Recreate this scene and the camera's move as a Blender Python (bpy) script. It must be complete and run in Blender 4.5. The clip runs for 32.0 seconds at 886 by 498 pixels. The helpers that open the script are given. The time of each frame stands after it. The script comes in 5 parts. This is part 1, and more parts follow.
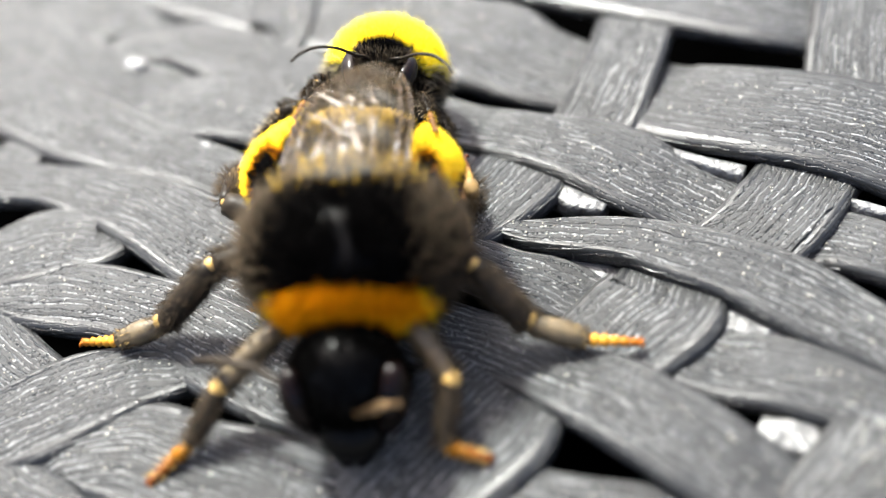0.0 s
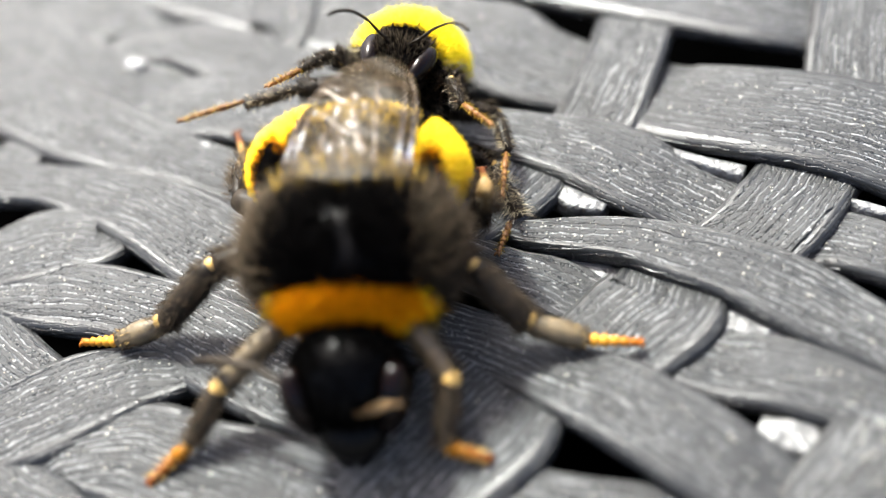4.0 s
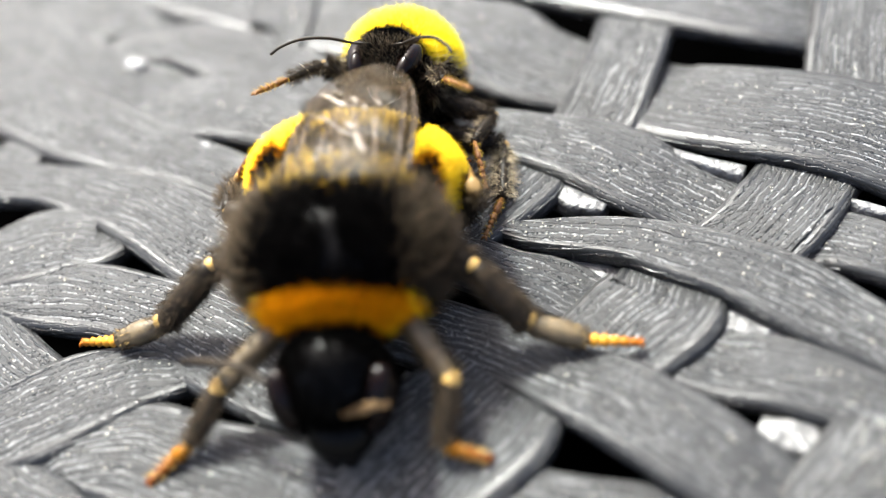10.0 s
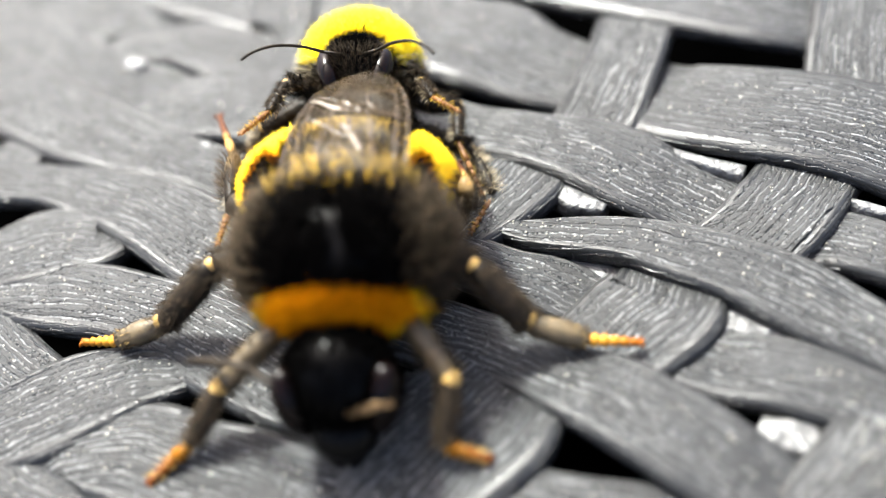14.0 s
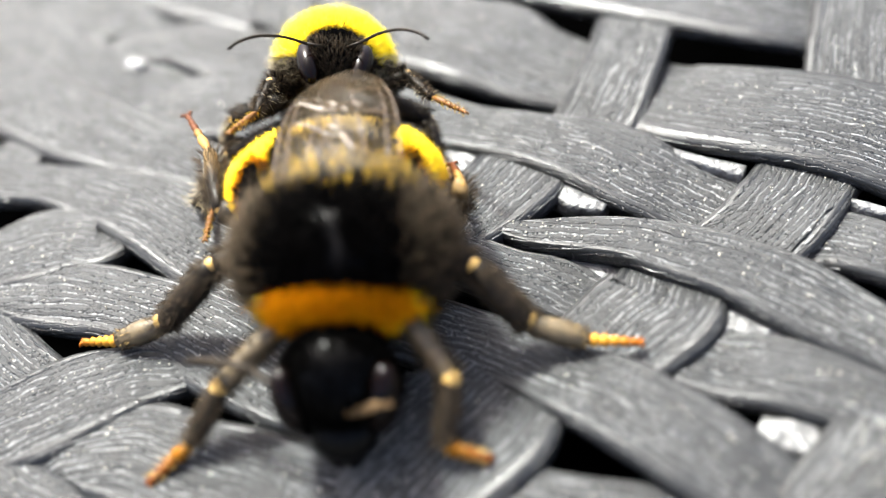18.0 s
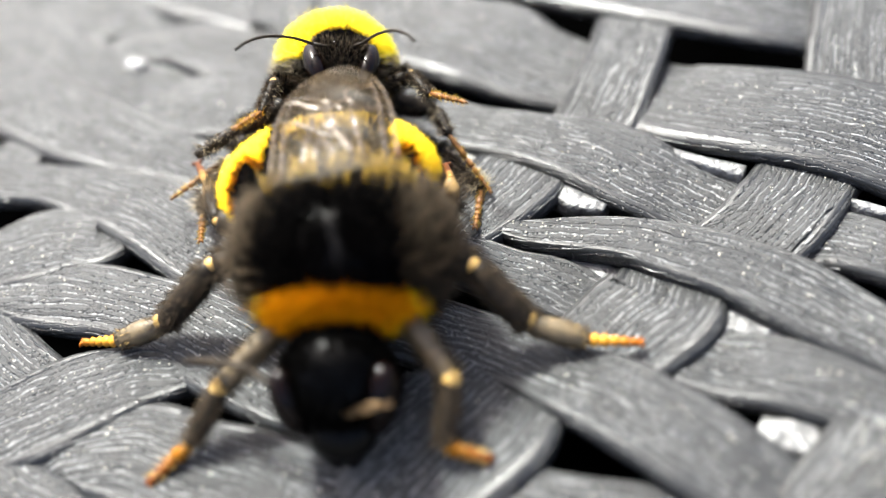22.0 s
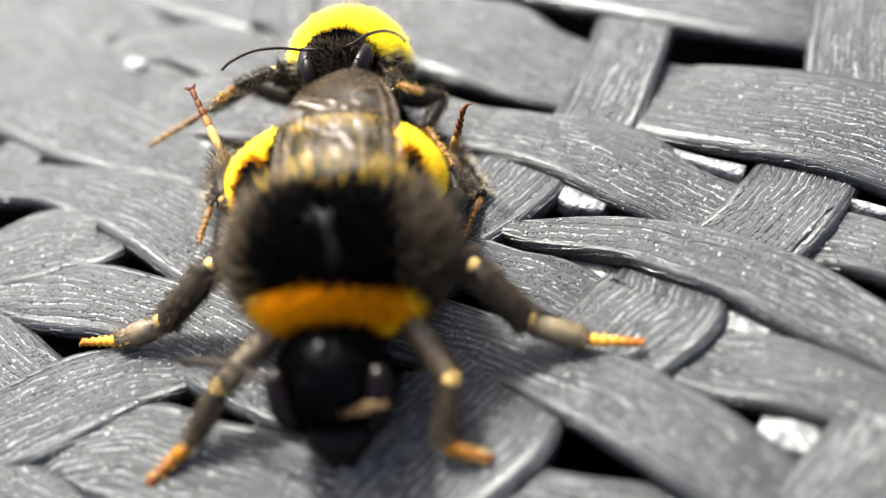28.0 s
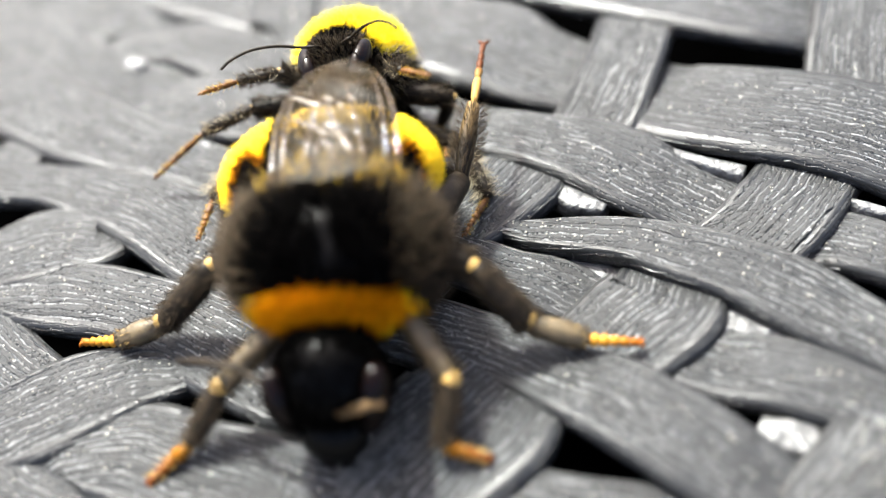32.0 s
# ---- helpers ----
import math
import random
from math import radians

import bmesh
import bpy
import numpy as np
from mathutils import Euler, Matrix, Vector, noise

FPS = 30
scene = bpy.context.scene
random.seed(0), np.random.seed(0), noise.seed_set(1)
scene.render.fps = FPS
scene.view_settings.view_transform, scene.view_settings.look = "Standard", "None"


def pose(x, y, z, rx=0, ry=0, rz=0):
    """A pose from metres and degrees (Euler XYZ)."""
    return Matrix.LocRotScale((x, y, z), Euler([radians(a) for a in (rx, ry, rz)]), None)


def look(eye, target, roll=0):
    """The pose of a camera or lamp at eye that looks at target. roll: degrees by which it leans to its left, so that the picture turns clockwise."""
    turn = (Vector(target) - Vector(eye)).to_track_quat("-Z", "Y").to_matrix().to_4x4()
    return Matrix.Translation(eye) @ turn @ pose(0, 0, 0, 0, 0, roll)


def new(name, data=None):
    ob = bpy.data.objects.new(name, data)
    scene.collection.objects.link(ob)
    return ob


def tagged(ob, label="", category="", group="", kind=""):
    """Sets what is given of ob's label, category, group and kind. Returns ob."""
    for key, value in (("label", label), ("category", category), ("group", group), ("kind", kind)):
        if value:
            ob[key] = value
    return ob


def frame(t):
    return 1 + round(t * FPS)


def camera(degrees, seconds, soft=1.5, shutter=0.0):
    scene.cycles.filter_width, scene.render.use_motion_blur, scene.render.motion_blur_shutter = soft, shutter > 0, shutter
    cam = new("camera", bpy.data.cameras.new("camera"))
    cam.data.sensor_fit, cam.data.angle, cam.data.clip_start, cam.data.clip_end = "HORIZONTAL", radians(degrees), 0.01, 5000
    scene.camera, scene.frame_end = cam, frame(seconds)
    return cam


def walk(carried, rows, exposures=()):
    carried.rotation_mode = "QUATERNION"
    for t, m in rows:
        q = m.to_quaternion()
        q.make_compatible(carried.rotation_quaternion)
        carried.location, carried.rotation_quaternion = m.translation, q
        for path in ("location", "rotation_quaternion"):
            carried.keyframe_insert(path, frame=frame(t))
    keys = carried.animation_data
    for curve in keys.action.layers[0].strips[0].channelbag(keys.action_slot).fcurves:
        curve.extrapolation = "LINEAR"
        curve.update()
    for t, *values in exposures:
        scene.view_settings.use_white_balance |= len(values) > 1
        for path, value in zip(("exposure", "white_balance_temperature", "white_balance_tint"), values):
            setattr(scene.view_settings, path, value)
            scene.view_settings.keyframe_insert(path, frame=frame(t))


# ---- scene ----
MM = 0.001

# camera: held still above the seat, focused on the straps behind the larger insect
cam = camera(45, 32.0, soft=1.3)
EYE = (0.0, -31.449 * MM, 34.928 * MM)
walk(cam, [(0.0, look(EYE, (0, 0, 0), -12)), (32.0, look(EYE, (0, 0, 0), -12))])
cam.data.dof.use_dof = True
cam.data.dof.focus_distance = 0.0458
cam.data.dof.aperture_fstop = 19.0

# daylight: hazy sun high behind the insects, slightly to the left
SUN = Vector((-0.19, 0.51, 0.83)).normalized()
world = bpy.data.worlds.new("sky")
scene.world = world
world.use_nodes = True
wn = world.node_tree.nodes
sky = wn.new("ShaderNodeTexSky")
sky.sky_type, sky.sun_disc = "NISHITA", False
sky.air_density, sky.dust_density, sky.ozone_density = 0.6, 6.5, 0.5
sky.sun_elevation = math.asin(SUN.z)
sky.sun_rotation = math.atan2(SUN.x, SUN.y)
world.node_tree.links.new(sky.outputs["Color"], wn["Background"].inputs["Color"])
wn["Background"].inputs["Strength"].default_value = 0.15
sun = new("sun", bpy.data.lights.new("sun", "SUN"))
sun.data.energy, sun.data.angle, sun.data.color = 4.4, radians(6.0), (0.935, 0.985, 0.94)
sun.matrix_world = look(SUN * 2, (0, 0, 0))
scene.view_settings.exposure = 2.07


# ---- materials ----
class Nodes:
    """A material's node tree, with short calls to add and join nodes."""

    def __init__(self, name):
        self.mat = bpy.data.materials.new(name)
        self.mat.use_nodes = True
        self.tree = self.mat.node_tree
        self.bsdf = self.tree.nodes["Principled BSDF"]

    def add(self, kind, **values):
        n = self.tree.nodes.new("ShaderNode" + kind)
        for key, v in values.items():
            n.inputs[key.replace("_", " ")].default_value = v
        return n

    def join(self, a, b):
        self.tree.links.new(a, b)

    def math(self, op, a, b=0.5):
        n = self.tree.nodes.new("ShaderNodeMath")
        n.operation = op
        for socket, v in zip(n.inputs, (a, b)):
            if isinstance(v, (int, float)):
                socket.default_value = v
            else:
                self.join(v, socket)
        return n.outputs[0]

    def ramp(self, fac, *stops):
        n = self.tree.nodes.new("ShaderNodeValToRGB")
        while len(n.color_ramp.elements) < len(stops):
            n.color_ramp.elements.new(0.5)
        for e, (p, c) in zip(n.color_ramp.elements, stops):
            e.position, e.color = p, (*c, 1)
        self.join(fac, n.inputs[0])
        return n.outputs[0]

    def bump(self, height, strength, distance):
        n = self.add("Bump", Strength=strength, Distance=distance)
        self.join(height, n.inputs["Height"])
        return n


def strap_plastic():
    """Dark grey extruded plastic with an embossed, broken wood grain along the strap."""
    m = Nodes("strap_plastic")
    uv = m.add("TexCoord").outputs["UV"]
    rnd = m.add("ObjectInfo").outputs["Random"]
    off = m.add("CombineXYZ")
    m.join(m.math("MULTIPLY", rnd, 97.0), off.inputs[0])
    m.join(m.math("MULTIPLY", rnd, 41.0), off.inputs[1])
    m.join(m.math("MULTIPLY", rnd, 13.0), off.inputs[2])

    def coords(su, sv):
        mp = m.add("Mapping", Scale=(su, sv, 1))
        m.join(uv, mp.inputs["Vector"])
        add = m.add("VectorMath")
        m.join(mp.outputs[0], add.inputs[0])
        m.join(off.outputs[0], add.inputs[1])
        return add.outputs[0]

    # wandering rows of thin raised ridges, broken into dashes, over low terraces
    split = m.add("SeparateXYZ")
    m.join(coords(1.0, 1.0), split.inputs[0])
    bend = m.add("TexNoise", Scale=1.0, Detail=3.0, Roughness=0.55)
    m.join(coords(0.16, 0.4), bend.inputs["Vector"])
    wobble = m.add("TexNoise", Scale=1.0, Detail=2.0)
    m.join(coords(1.1, 0.8), wobble.inputs["Vector"])
    phase = m.math("ADD", m.math("MULTIPLY", split.outputs[1], 3.2), m.math("MULTIPLY", bend.outputs["Fac"], 3.5))
    phase = m.math("ADD", phase, m.math("MULTIPLY", wobble.outputs["Fac"], 0.8))
    row = m.math("FLOOR", phase)
    ridge = m.math("SINE", m.math("MULTIPLY", phase, 6.2832), 0.0)
    ridge = m.ramp(ridge, (0.5, (0, 0, 0)), (0.8, (1, 1, 1)))
    dash_at = m.add("CombineXYZ")
    m.join(m.math("MULTIPLY", split.outputs[0], 0.62), dash_at.inputs[0])
    m.join(m.math("MULTIPLY", row, 7.31), dash_at.inputs[1])
    dash = m.add("TexNoise", Scale=1.0, Detail=4.0, Roughness=0.7)
    m.join(dash_at.outputs[0], dash.inputs["Vector"])
    dashes = m.ramp(dash.outputs["Fac"], (0.42, (0.04, 0.04, 0.04)), (0.50, (1, 1, 1)))
    where = m.add("TexNoise", Scale=1.0, Detail=2.0)
    m.join(coords(0.3, 0.45), where.inputs["Vector"])
    patch = m.ramp(where.outputs["Fac"], (0.34, (0.25, 0.25, 0.25)), (0.54, (1, 1, 1)))
    beads = m.add("TexNoise", Scale=1.0, Detail=2.0)
    m.join(coords(5.5, 3.0), beads.inputs["Vector"])
    bead = m.ramp(beads.outputs["Fac"], (0.36, (0.55, 0.55, 0.55)), (0.52, (1, 1, 1)))
    raised = m.math("MULTIPLY", m.math("MULTIPLY", m.math("MULTIPLY", ridge, bead), dashes), patch)
    grain = m.add("TexNoise", Scale=1.0, Detail=2.0, Roughness=0.5, Distortion=0.5)
    m.join(coords(0.13, 0.85), grain.inputs["Vector"])
    stairs = []
    for k in range(5):
        low, high = 0.33 + 0.08 * k, k / 5
        stairs += [(low, (high, high, high)), (low + 0.015, (high + 0.2, high + 0.2, high + 0.2))]
    line = m.ramp(grain.outputs["Fac"], *stairs)
    fine = m.add("TexNoise", Scale=1.0, Detail=3.0, Roughness=0.65)
    m.join(coords(5.0, 9.0), fine.inputs["Vector"])
    blotch = m.add("TexNoise", Scale=1.0, Detail=4.0, Roughness=0.6)
    m.join(coords(0.7, 0.7), blotch.inputs["Vector"])
    specks = m.add("TexNoise", Scale=1.0, Detail=1.0)
    m.join(coords(4.2, 5.5), specks.inputs["Vector"])
    speck = m.ramp(specks.outputs["Fac"], (0.64, (0, 0, 0)), (0.72, (1, 1, 1)))
    raised = m.math("MAXIMUM", raised, m.math("MULTIPLY", speck, 0.8))
    relief = m.math("ADD", m.math("MULTIPLY", line, 0.35), m.math("MULTIPLY", raised, 1.2))
    height = m.math("ADD", relief, m.math("MULTIPLY", fine.outputs["Fac"], 0.26))
    # here and there a long dark split along the strap
    plain = m.add("SeparateXYZ")
    m.join(uv, plain.inputs[0])
    lane = m.math("ADD", m.math("MULTIPLY", m.math("SUBTRACT", rnd, 0.5), 3.0), m.math("MULTIPLY", m.math("SUBTRACT", bend.outputs["Fac"], 0.5), 1.6))
    near_lane = m.ramp(m.math("ABSOLUTE", m.math("SUBTRACT", plain.outputs[1], lane)), (0.025, (1, 1, 1)), (0.05, (0, 0, 0)))
    some = m.add("TexNoise", Scale=1.0, Detail=1.0)
    m.join(coords(0.11, 0.02), some.inputs["Vector"])
    crack = m.math("MULTIPLY", near_lane, m.ramp(some.outputs["Fac"], (0.50, (0, 0, 0)), (0.54, (1, 1, 1))))
    height = m.math("SUBTRACT", height, m.math("MULTIPLY", crack, 1.6))
    # the rounded edges are smooth
    rim = m.add("SeparateXYZ")
    edge = m.tree.nodes.new("ShaderNodeUVMap")
    edge.uv_map = "across"
    m.join(edge.outputs[0], rim.inputs[0])
    flat = m.ramp(m.math("ABSOLUTE", m.math("SUBTRACT", rim.outputs[0], 0.5)), (0.36, (1, 1, 1)), (0.42, (0.2, 0.2, 0.2)))
    b = m.bump(m.math("MULTIPLY", height, flat), 1.0, STRAP_RELIEF * MM)
    m.join(b.outputs[0], m.bsdf.inputs["Normal"])
    tone = m.math("ADD", m.math("MULTIPLY", blotch.outputs["Fac"], 0.7), m.math("MULTIPLY", fine.outputs["Fac"], 0.3))
    body = m.ramp(tone, (0.3, (0.007, 0.0073, 0.0073)), (0.6, (0.015, 0.0155, 0.0155)), (0.74, (0.045, 0.046, 0.046)))
    # raised grain is tinted pale: rubbed tops, plus glints painted into the colour
    scuff_glint = m.tree.nodes.new("ShaderNodeMix")
    scuff_glint.data_type = "RGBA"
    m.join(m.math("MULTIPLY", m.math("MULTIPLY", raised, flat), 0.68), scuff_glint.inputs[0])
    m.join(body, scuff_glint.inputs[6])
    scuff_glint.inputs[7].default_value = (0.28, 0.284, 0.284, 1)
    m.join(scuff_glint.outputs[2], m.bsdf.inputs["Base Color"])
    m.bsdf.inputs["Specular IOR Level"].default_value = 0.42
    # ridges and edges are rubbed smooth, the ground between stays dull
    worn = m.math("SUBTRACT", m.ramp(blotch.outputs["Fac"], (0.3, (0.5, 0.5, 0.5)), (0.7, (0.6, 0.6, 0.6))), m.math("MULTIPLY", m.math("MULTIPLY", raised, flat), 0.14))
    m.join(m.math("SUBTRACT", worn, m.math("MULTIPLY", m.math("SUBTRACT", 1.0, flat), 0.24)), m.bsdf.inputs["Roughness"])
    return m.mat


def surface(name, dark, light, scale, rough, bump=0.0, gloss=0.5, metal=0.0, stretch=(1, 1, 1)):
    """A plain material that varies between two colours, with grain of that many cells a millimetre."""
    m = Nodes(name)
    mp = m.add("Mapping", Scale=stretch)
    m.join(m.add("TexCoord").outputs["Object"], mp.inputs["Vector"])
    big = m.add("TexNoise", Scale=scale * 250, Detail=2.0)
    small = m.add("TexNoise", Scale=scale * 1000, Detail=3.0)
    m.join(mp.outputs[0], big.inputs["Vector"])
    m.join(mp.outputs[0], small.inputs["Vector"])
    both = m.math("ADD", m.math("MULTIPLY", big.outputs["Fac"], 0.5), m.math("MULTIPLY", small.outputs["Fac"], 0.5))
    m.join(m.ramp(both, (0.35, dark), (0.65, light)), m.bsdf.inputs["Base Color"])
    m.bsdf.inputs["Roughness"].default_value = rough
    m.bsdf.inputs["Specular IOR Level"].default_value = gloss
    m.bsdf.inputs["Metallic"].default_value = metal
    if bump:
        m.join(m.bump(small.outputs["Fac"], 1.0, bump * MM).outputs[0], m.bsdf.inputs["Normal"])
    return m.mat


def hair(name, dark, light, rough=0.6, gloss=0.3):
    """Hair, each one a little lighter or darker than the next."""
    m = Nodes(name)
    rnd = m.add("NewGeometry").outputs["Random Per Island"]
    m.join(m.ramp(rnd, (0.0, dark), (1.0, light)), m.bsdf.inputs["Base Color"])
    m.bsdf.inputs["Roughness"].default_value = rough
    m.bsdf.inputs["Specular IOR Level"].default_value = gloss
    return m.mat


def membrane():
    """Thin smoky-brown wing skin, partly see-through."""
    m = Nodes("wing_membrane")
    n = m.add("TexNoise", Scale=900.0, Detail=3.0)
    m.join(m.add("TexCoord").outputs["Object"], n.inputs["Vector"])
    m.join(m.ramp(n.outputs["Fac"], (0.3, (0.02, 0.0125, 0.005)), (0.7, (0.05, 0.034, 0.016))), m.bsdf.inputs["Base Color"])
    m.bsdf.inputs["Roughness"].default_value = 0.42
    m.bsdf.inputs["Alpha"].default_value = 0.32
    m.bsdf.inputs["Specular IOR Level"].default_value = 0.1
    m.join(m.bump(n.outputs["Fac"], 0.5, 0.00006).outputs[0], m.bsdf.inputs["Normal"])
    return m.mat


def tarsus_skin(name, near, far, start, end):
    """Foot skin that turns from one colour to another along the foot, between two distances in millimetres."""
    m = Nodes(name)
    at = m.add("SeparateXYZ")
    m.join(m.add("TexCoord").outputs["Object"], at.inputs[0])
    n = m.add("TexNoise", Scale=2500.0, Detail=2.0)
    y = m.math("ADD", m.math("MULTIPLY", at.outputs[1], 1000.0), m.math("MULTIPLY", n.outputs["Fac"], 0.5))
    k = m.math("DIVIDE", m.math("SUBTRACT", y, start), end - start)
    m.join(m.ramp(k, (0.0, near), (1.0, far)), m.bsdf.inputs["Base Color"])
    m.bsdf.inputs["Roughness"].default_value = 0.45
    m.bsdf.inputs["Specular IOR Level"].default_value = 0.12
    return m.mat


STRAP_RELIEF = 0.5
STRAP = strap_plastic()
BLACK_SKIN = surface("black_chitin", (0.0008, 0.0008, 0.0008), (0.0025, 0.0021, 0.0018), 3, 0.32, 0.01, 0.08)
EYE_SKIN = surface("eye_shell", (0.0015, 0.0006, 0.0004), (0.004, 0.0015, 0.001), 8, 0.2, 0, 0.13)
LEG_BROWN = surface("leg_brown", (0.005, 0.0036, 0.0022), (0.022, 0.016, 0.01), 2, 0.5, 0.04, 0.12)
LEG_OLIVE = surface("leg_olive", (0.03, 0.022, 0.01), (0.12, 0.085, 0.04), 2, 0.45, 0.02)
LEG_TAN = surface("leg_tan", (0.12, 0.065, 0.02), (0.26, 0.15, 0.05), 2, 0.5, 0.02)
LEG_RUST = surface("leg_rust", (0.05, 0.021, 0.007), (0.18, 0.078, 0.02), 3, 0.45, 0.03, 0.2)
HIND_FOOT = tarsus_skin("hind_foot", (0.29, 0.165, 0.045), (0.07, 0.02, 0.005), 1.7, 2.5)
FOOT = tarsus_skin("foot", (0.46, 0.21, 0.022), (0.2, 0.055, 0.003), 0.6, 2.1)
FRONT_FOOT = tarsus_skin("front_foot", (0.2, 0.075, 0.001), (0.085, 0.02, 0.0006), 0.4, 1.8)
HIND_SHIN = tarsus_skin("hind_shin", (0.012, 0.009, 0.006), (0.15, 0.095, 0.038), 1.8, 3.6)
KNEE = surface("knee_cream", (0.34, 0.2, 0.05), (0.55, 0.36, 0.12), 2, 0.4, 0.02, 0.25)
BLACK_HAIR = hair("black_hair", (0.0002, 0.0002, 0.0002), (0.001, 0.0007, 0.0006), 0.8, 0.015)
BROWN_HAIR = hair("brown_hair", (0.004, 0.003, 0.0015), (0.075, 0.053, 0.032), 0.7, 0.1)
YELLOW_HAIR = hair("yellow_hair", (0.82, 0.58, 0.0), (1.0, 0.84, 0.003))
AMBER_HAIR = hair("amber_hair", (0.78, 0.47, 0.0), (1.0, 0.68, 0.002))
GOLD_HAIR = hair("gold_hair", (0.3, 0.17, 0.04), (0.6, 0.4, 0.13))
TAWNY_HAIR = hair("tawny_hair", (0.07, 0.04, 0.003), (0.68, 0.42, 0.03))
ORANGE_HAIR = hair("orange_hair", (0.42, 0.13, 0.0), (0.9, 0.34, 0.0), gloss=0.05)
PALE_HAIR = hair("pale_hair", (0.35, 0.28, 0.17), (0.7, 0.6, 0.42))
WING = membrane()
GLINT = surface("wing_glint", (0.12, 0.1, 0.08), (0.3, 0.26, 0.21), 3, 0.22, 0, 0.7)
VEIN = surface("wing_vein", (0.04, 0.024, 0.013), (0.1, 0.065, 0.035), 2, 0.16, 0, 0.9)
UNDER = surface("gap_shade", (0.0001, 0.0001, 0.0001), (0.0003, 0.0003, 0.0003), 0.2, 1.0, gloss=0.0)
PALE_PLASTIC = surface("pale_mottled", (0.02, 0.02, 0.02), (0.17, 0.17, 0.167), 1.8, 0.4, 0.35)
GLINT_GRAIN = hair("glint_grain", (0.45, 0.42, 0.34), (0.85, 0.82, 0.7), 0.5)
PAVING = surface("paving", (0.08, 0.078, 0.075), (0.14, 0.135, 0.13), 0.004, 0.85)


# ---- mesh tools (all lengths in millimetres) ----
def mesh_ob(name, verts, faces, material, parent=None, smooth=True, label="", uvs=None, across=None):
    me = bpy.data.meshes.new(name)
    me.from_pydata((np.asarray(verts, dtype=float) * MM).tolist(), [], faces if isinstance(faces, list) else faces.tolist())
    if uvs is not None:
        layer = me.uv_layers.new(name="UVMap")
        loops = np.empty(len(me.loops), dtype=np.int32)
        me.loops.foreach_get("vertex_index", loops)
        layer.data.foreach_set("uv", np.asarray(uvs, dtype=np.float32)[loops].ravel())
    if across is not None:
        layer = me.uv_layers.new(name="across")
        layer.data.foreach_set("uv", np.stack([np.asarray(across, dtype=np.float32)[loops], np.zeros(len(loops), np.float32)], 1).ravel())
    if smooth:
        me.polygons.foreach_set("use_smooth", [True] * len(me.polygons))
    me.materials.append(material)
    me.update()
    ob = new(name, me)
    if parent:
        ob.parent = parent
    return tagged(ob, label)


def part(name, bm, material, parent, label=""):
    """Links a bmesh, in millimetres, as one mesh object under a thing or a part."""
    for v in bm.verts:
        v.co *= MM
    me = bpy.data.meshes.new(name)
    for f in bm.faces:
        f.smooth = True
    bm.to_mesh(me)
    bm.free()
    me.materials.append(material)
    ob = new(name, me)
    ob.parent = parent
    return tagged(ob, label)


def mm(x, y, z, rx=0, ry=0, rz=0):
    """A pose from millimetres and degrees."""
    return pose(x * MM, y * MM, z * MM, rx, ry, rz)


def glide(points, steps):
    """Points on a smooth curve through the given rows of numbers."""
    p = np.asarray(points, dtype=float)
    p = np.vstack([2 * p[0] - p[1], p, 2 * p[-1] - p[-2]])
    out = []
    for i in range(1, len(p) - 2):
        a, b, c, d = p[i - 1:i + 3]
        for k in range(steps):
            t = k / steps
            out.append(0.5 * (2 * b + (c - a) * t + (2 * a - 5 * b + 4 * c - d) * t * t + (3 * b - a - 3 * c + d) * t ** 3))
    out.append(p[-2])
    return np.array(out)


def tube(bm, points, radii, sides=10, flat=1.0):
    """Adds a closed tube along points; flat squeezes its sideways width."""
    pts = [Vector(p) for p in points]
    rings = []
    side = None
    for i, p in enumerate(pts):
        d = (pts[min(i + 1, len(pts) - 1)] - pts[max(i - 1, 0)]).normalized()
        if side is None:
            side = d.cross(Vector((0, 0, 1)))
            if side.length < 0.1:
                side = d.cross(Vector((1, 0, 0)))
        side = (side - d * side.dot(d)).normalized()
        up = side.cross(d)
        rings.append([bm.verts.new(p + (side * math.cos(a) * flat + up * math.sin(a)) * radii[i])
                      for a in (2 * math.pi * k / sides for k in range(sides))])
    for r, s in zip(rings, rings[1:]):
        for k in range(sides):
            bm.faces.new((r[k], r[(k + 1) % sides], s[(k + 1) % sides], s[k]))
    bm.faces.new(rings[0][::-1])
    bm.faces.new(rings[-1])


def ball(bm, centre, radii, turn=(0, 0, 0), segments=24, lumps=0.0):
    m = mm(0, 0, 0, *turn).to_3x3()
    made = bmesh.ops.create_uvsphere(bm, u_segments=segments, v_segments=segments // 2 + 2, radius=1.0)
    for v in made["verts"]:
        k = 1 + lumps * noise.noise(v.co * 2.3)
        v.co = m @ Vector(v.co[i] * radii[i] * k for i in range(3)) + Vector(centre)


def fur(name, material, parent, centre, radii, count, length, thick, comb=(0, 0, 0), keep=None, turn=(0, 0, 0), stray=0.35, seed=1, label="", ragged=0.0):
    """Single hairs that grow out of an ellipsoid where keep(unit vectors) is true, as thin three-sided spikes with a bend."""
    rng = np.random.default_rng(seed)
    u = rng.normal(size=(count * 3, 3))
    u /= np.linalg.norm(u, axis=1)[:, None]
    if keep is not None:
        u = u[keep(u + rng.normal(size=u.shape) * ragged)]
    u = u[:count]
    r = np.asarray(radii, dtype=float)
    rot = np.array(mm(0, 0, 0, *turn).to_3x3())
    root = (u * r) @ rot.T + np.asarray(centre)
    nrm = u / r
    nrm /= np.linalg.norm(nrm, axis=1)[:, None]
    nrm = nrm @ rot.T
    return spikes(name, material, parent, root, nrm, length, thick, comb, stray, rng, label)


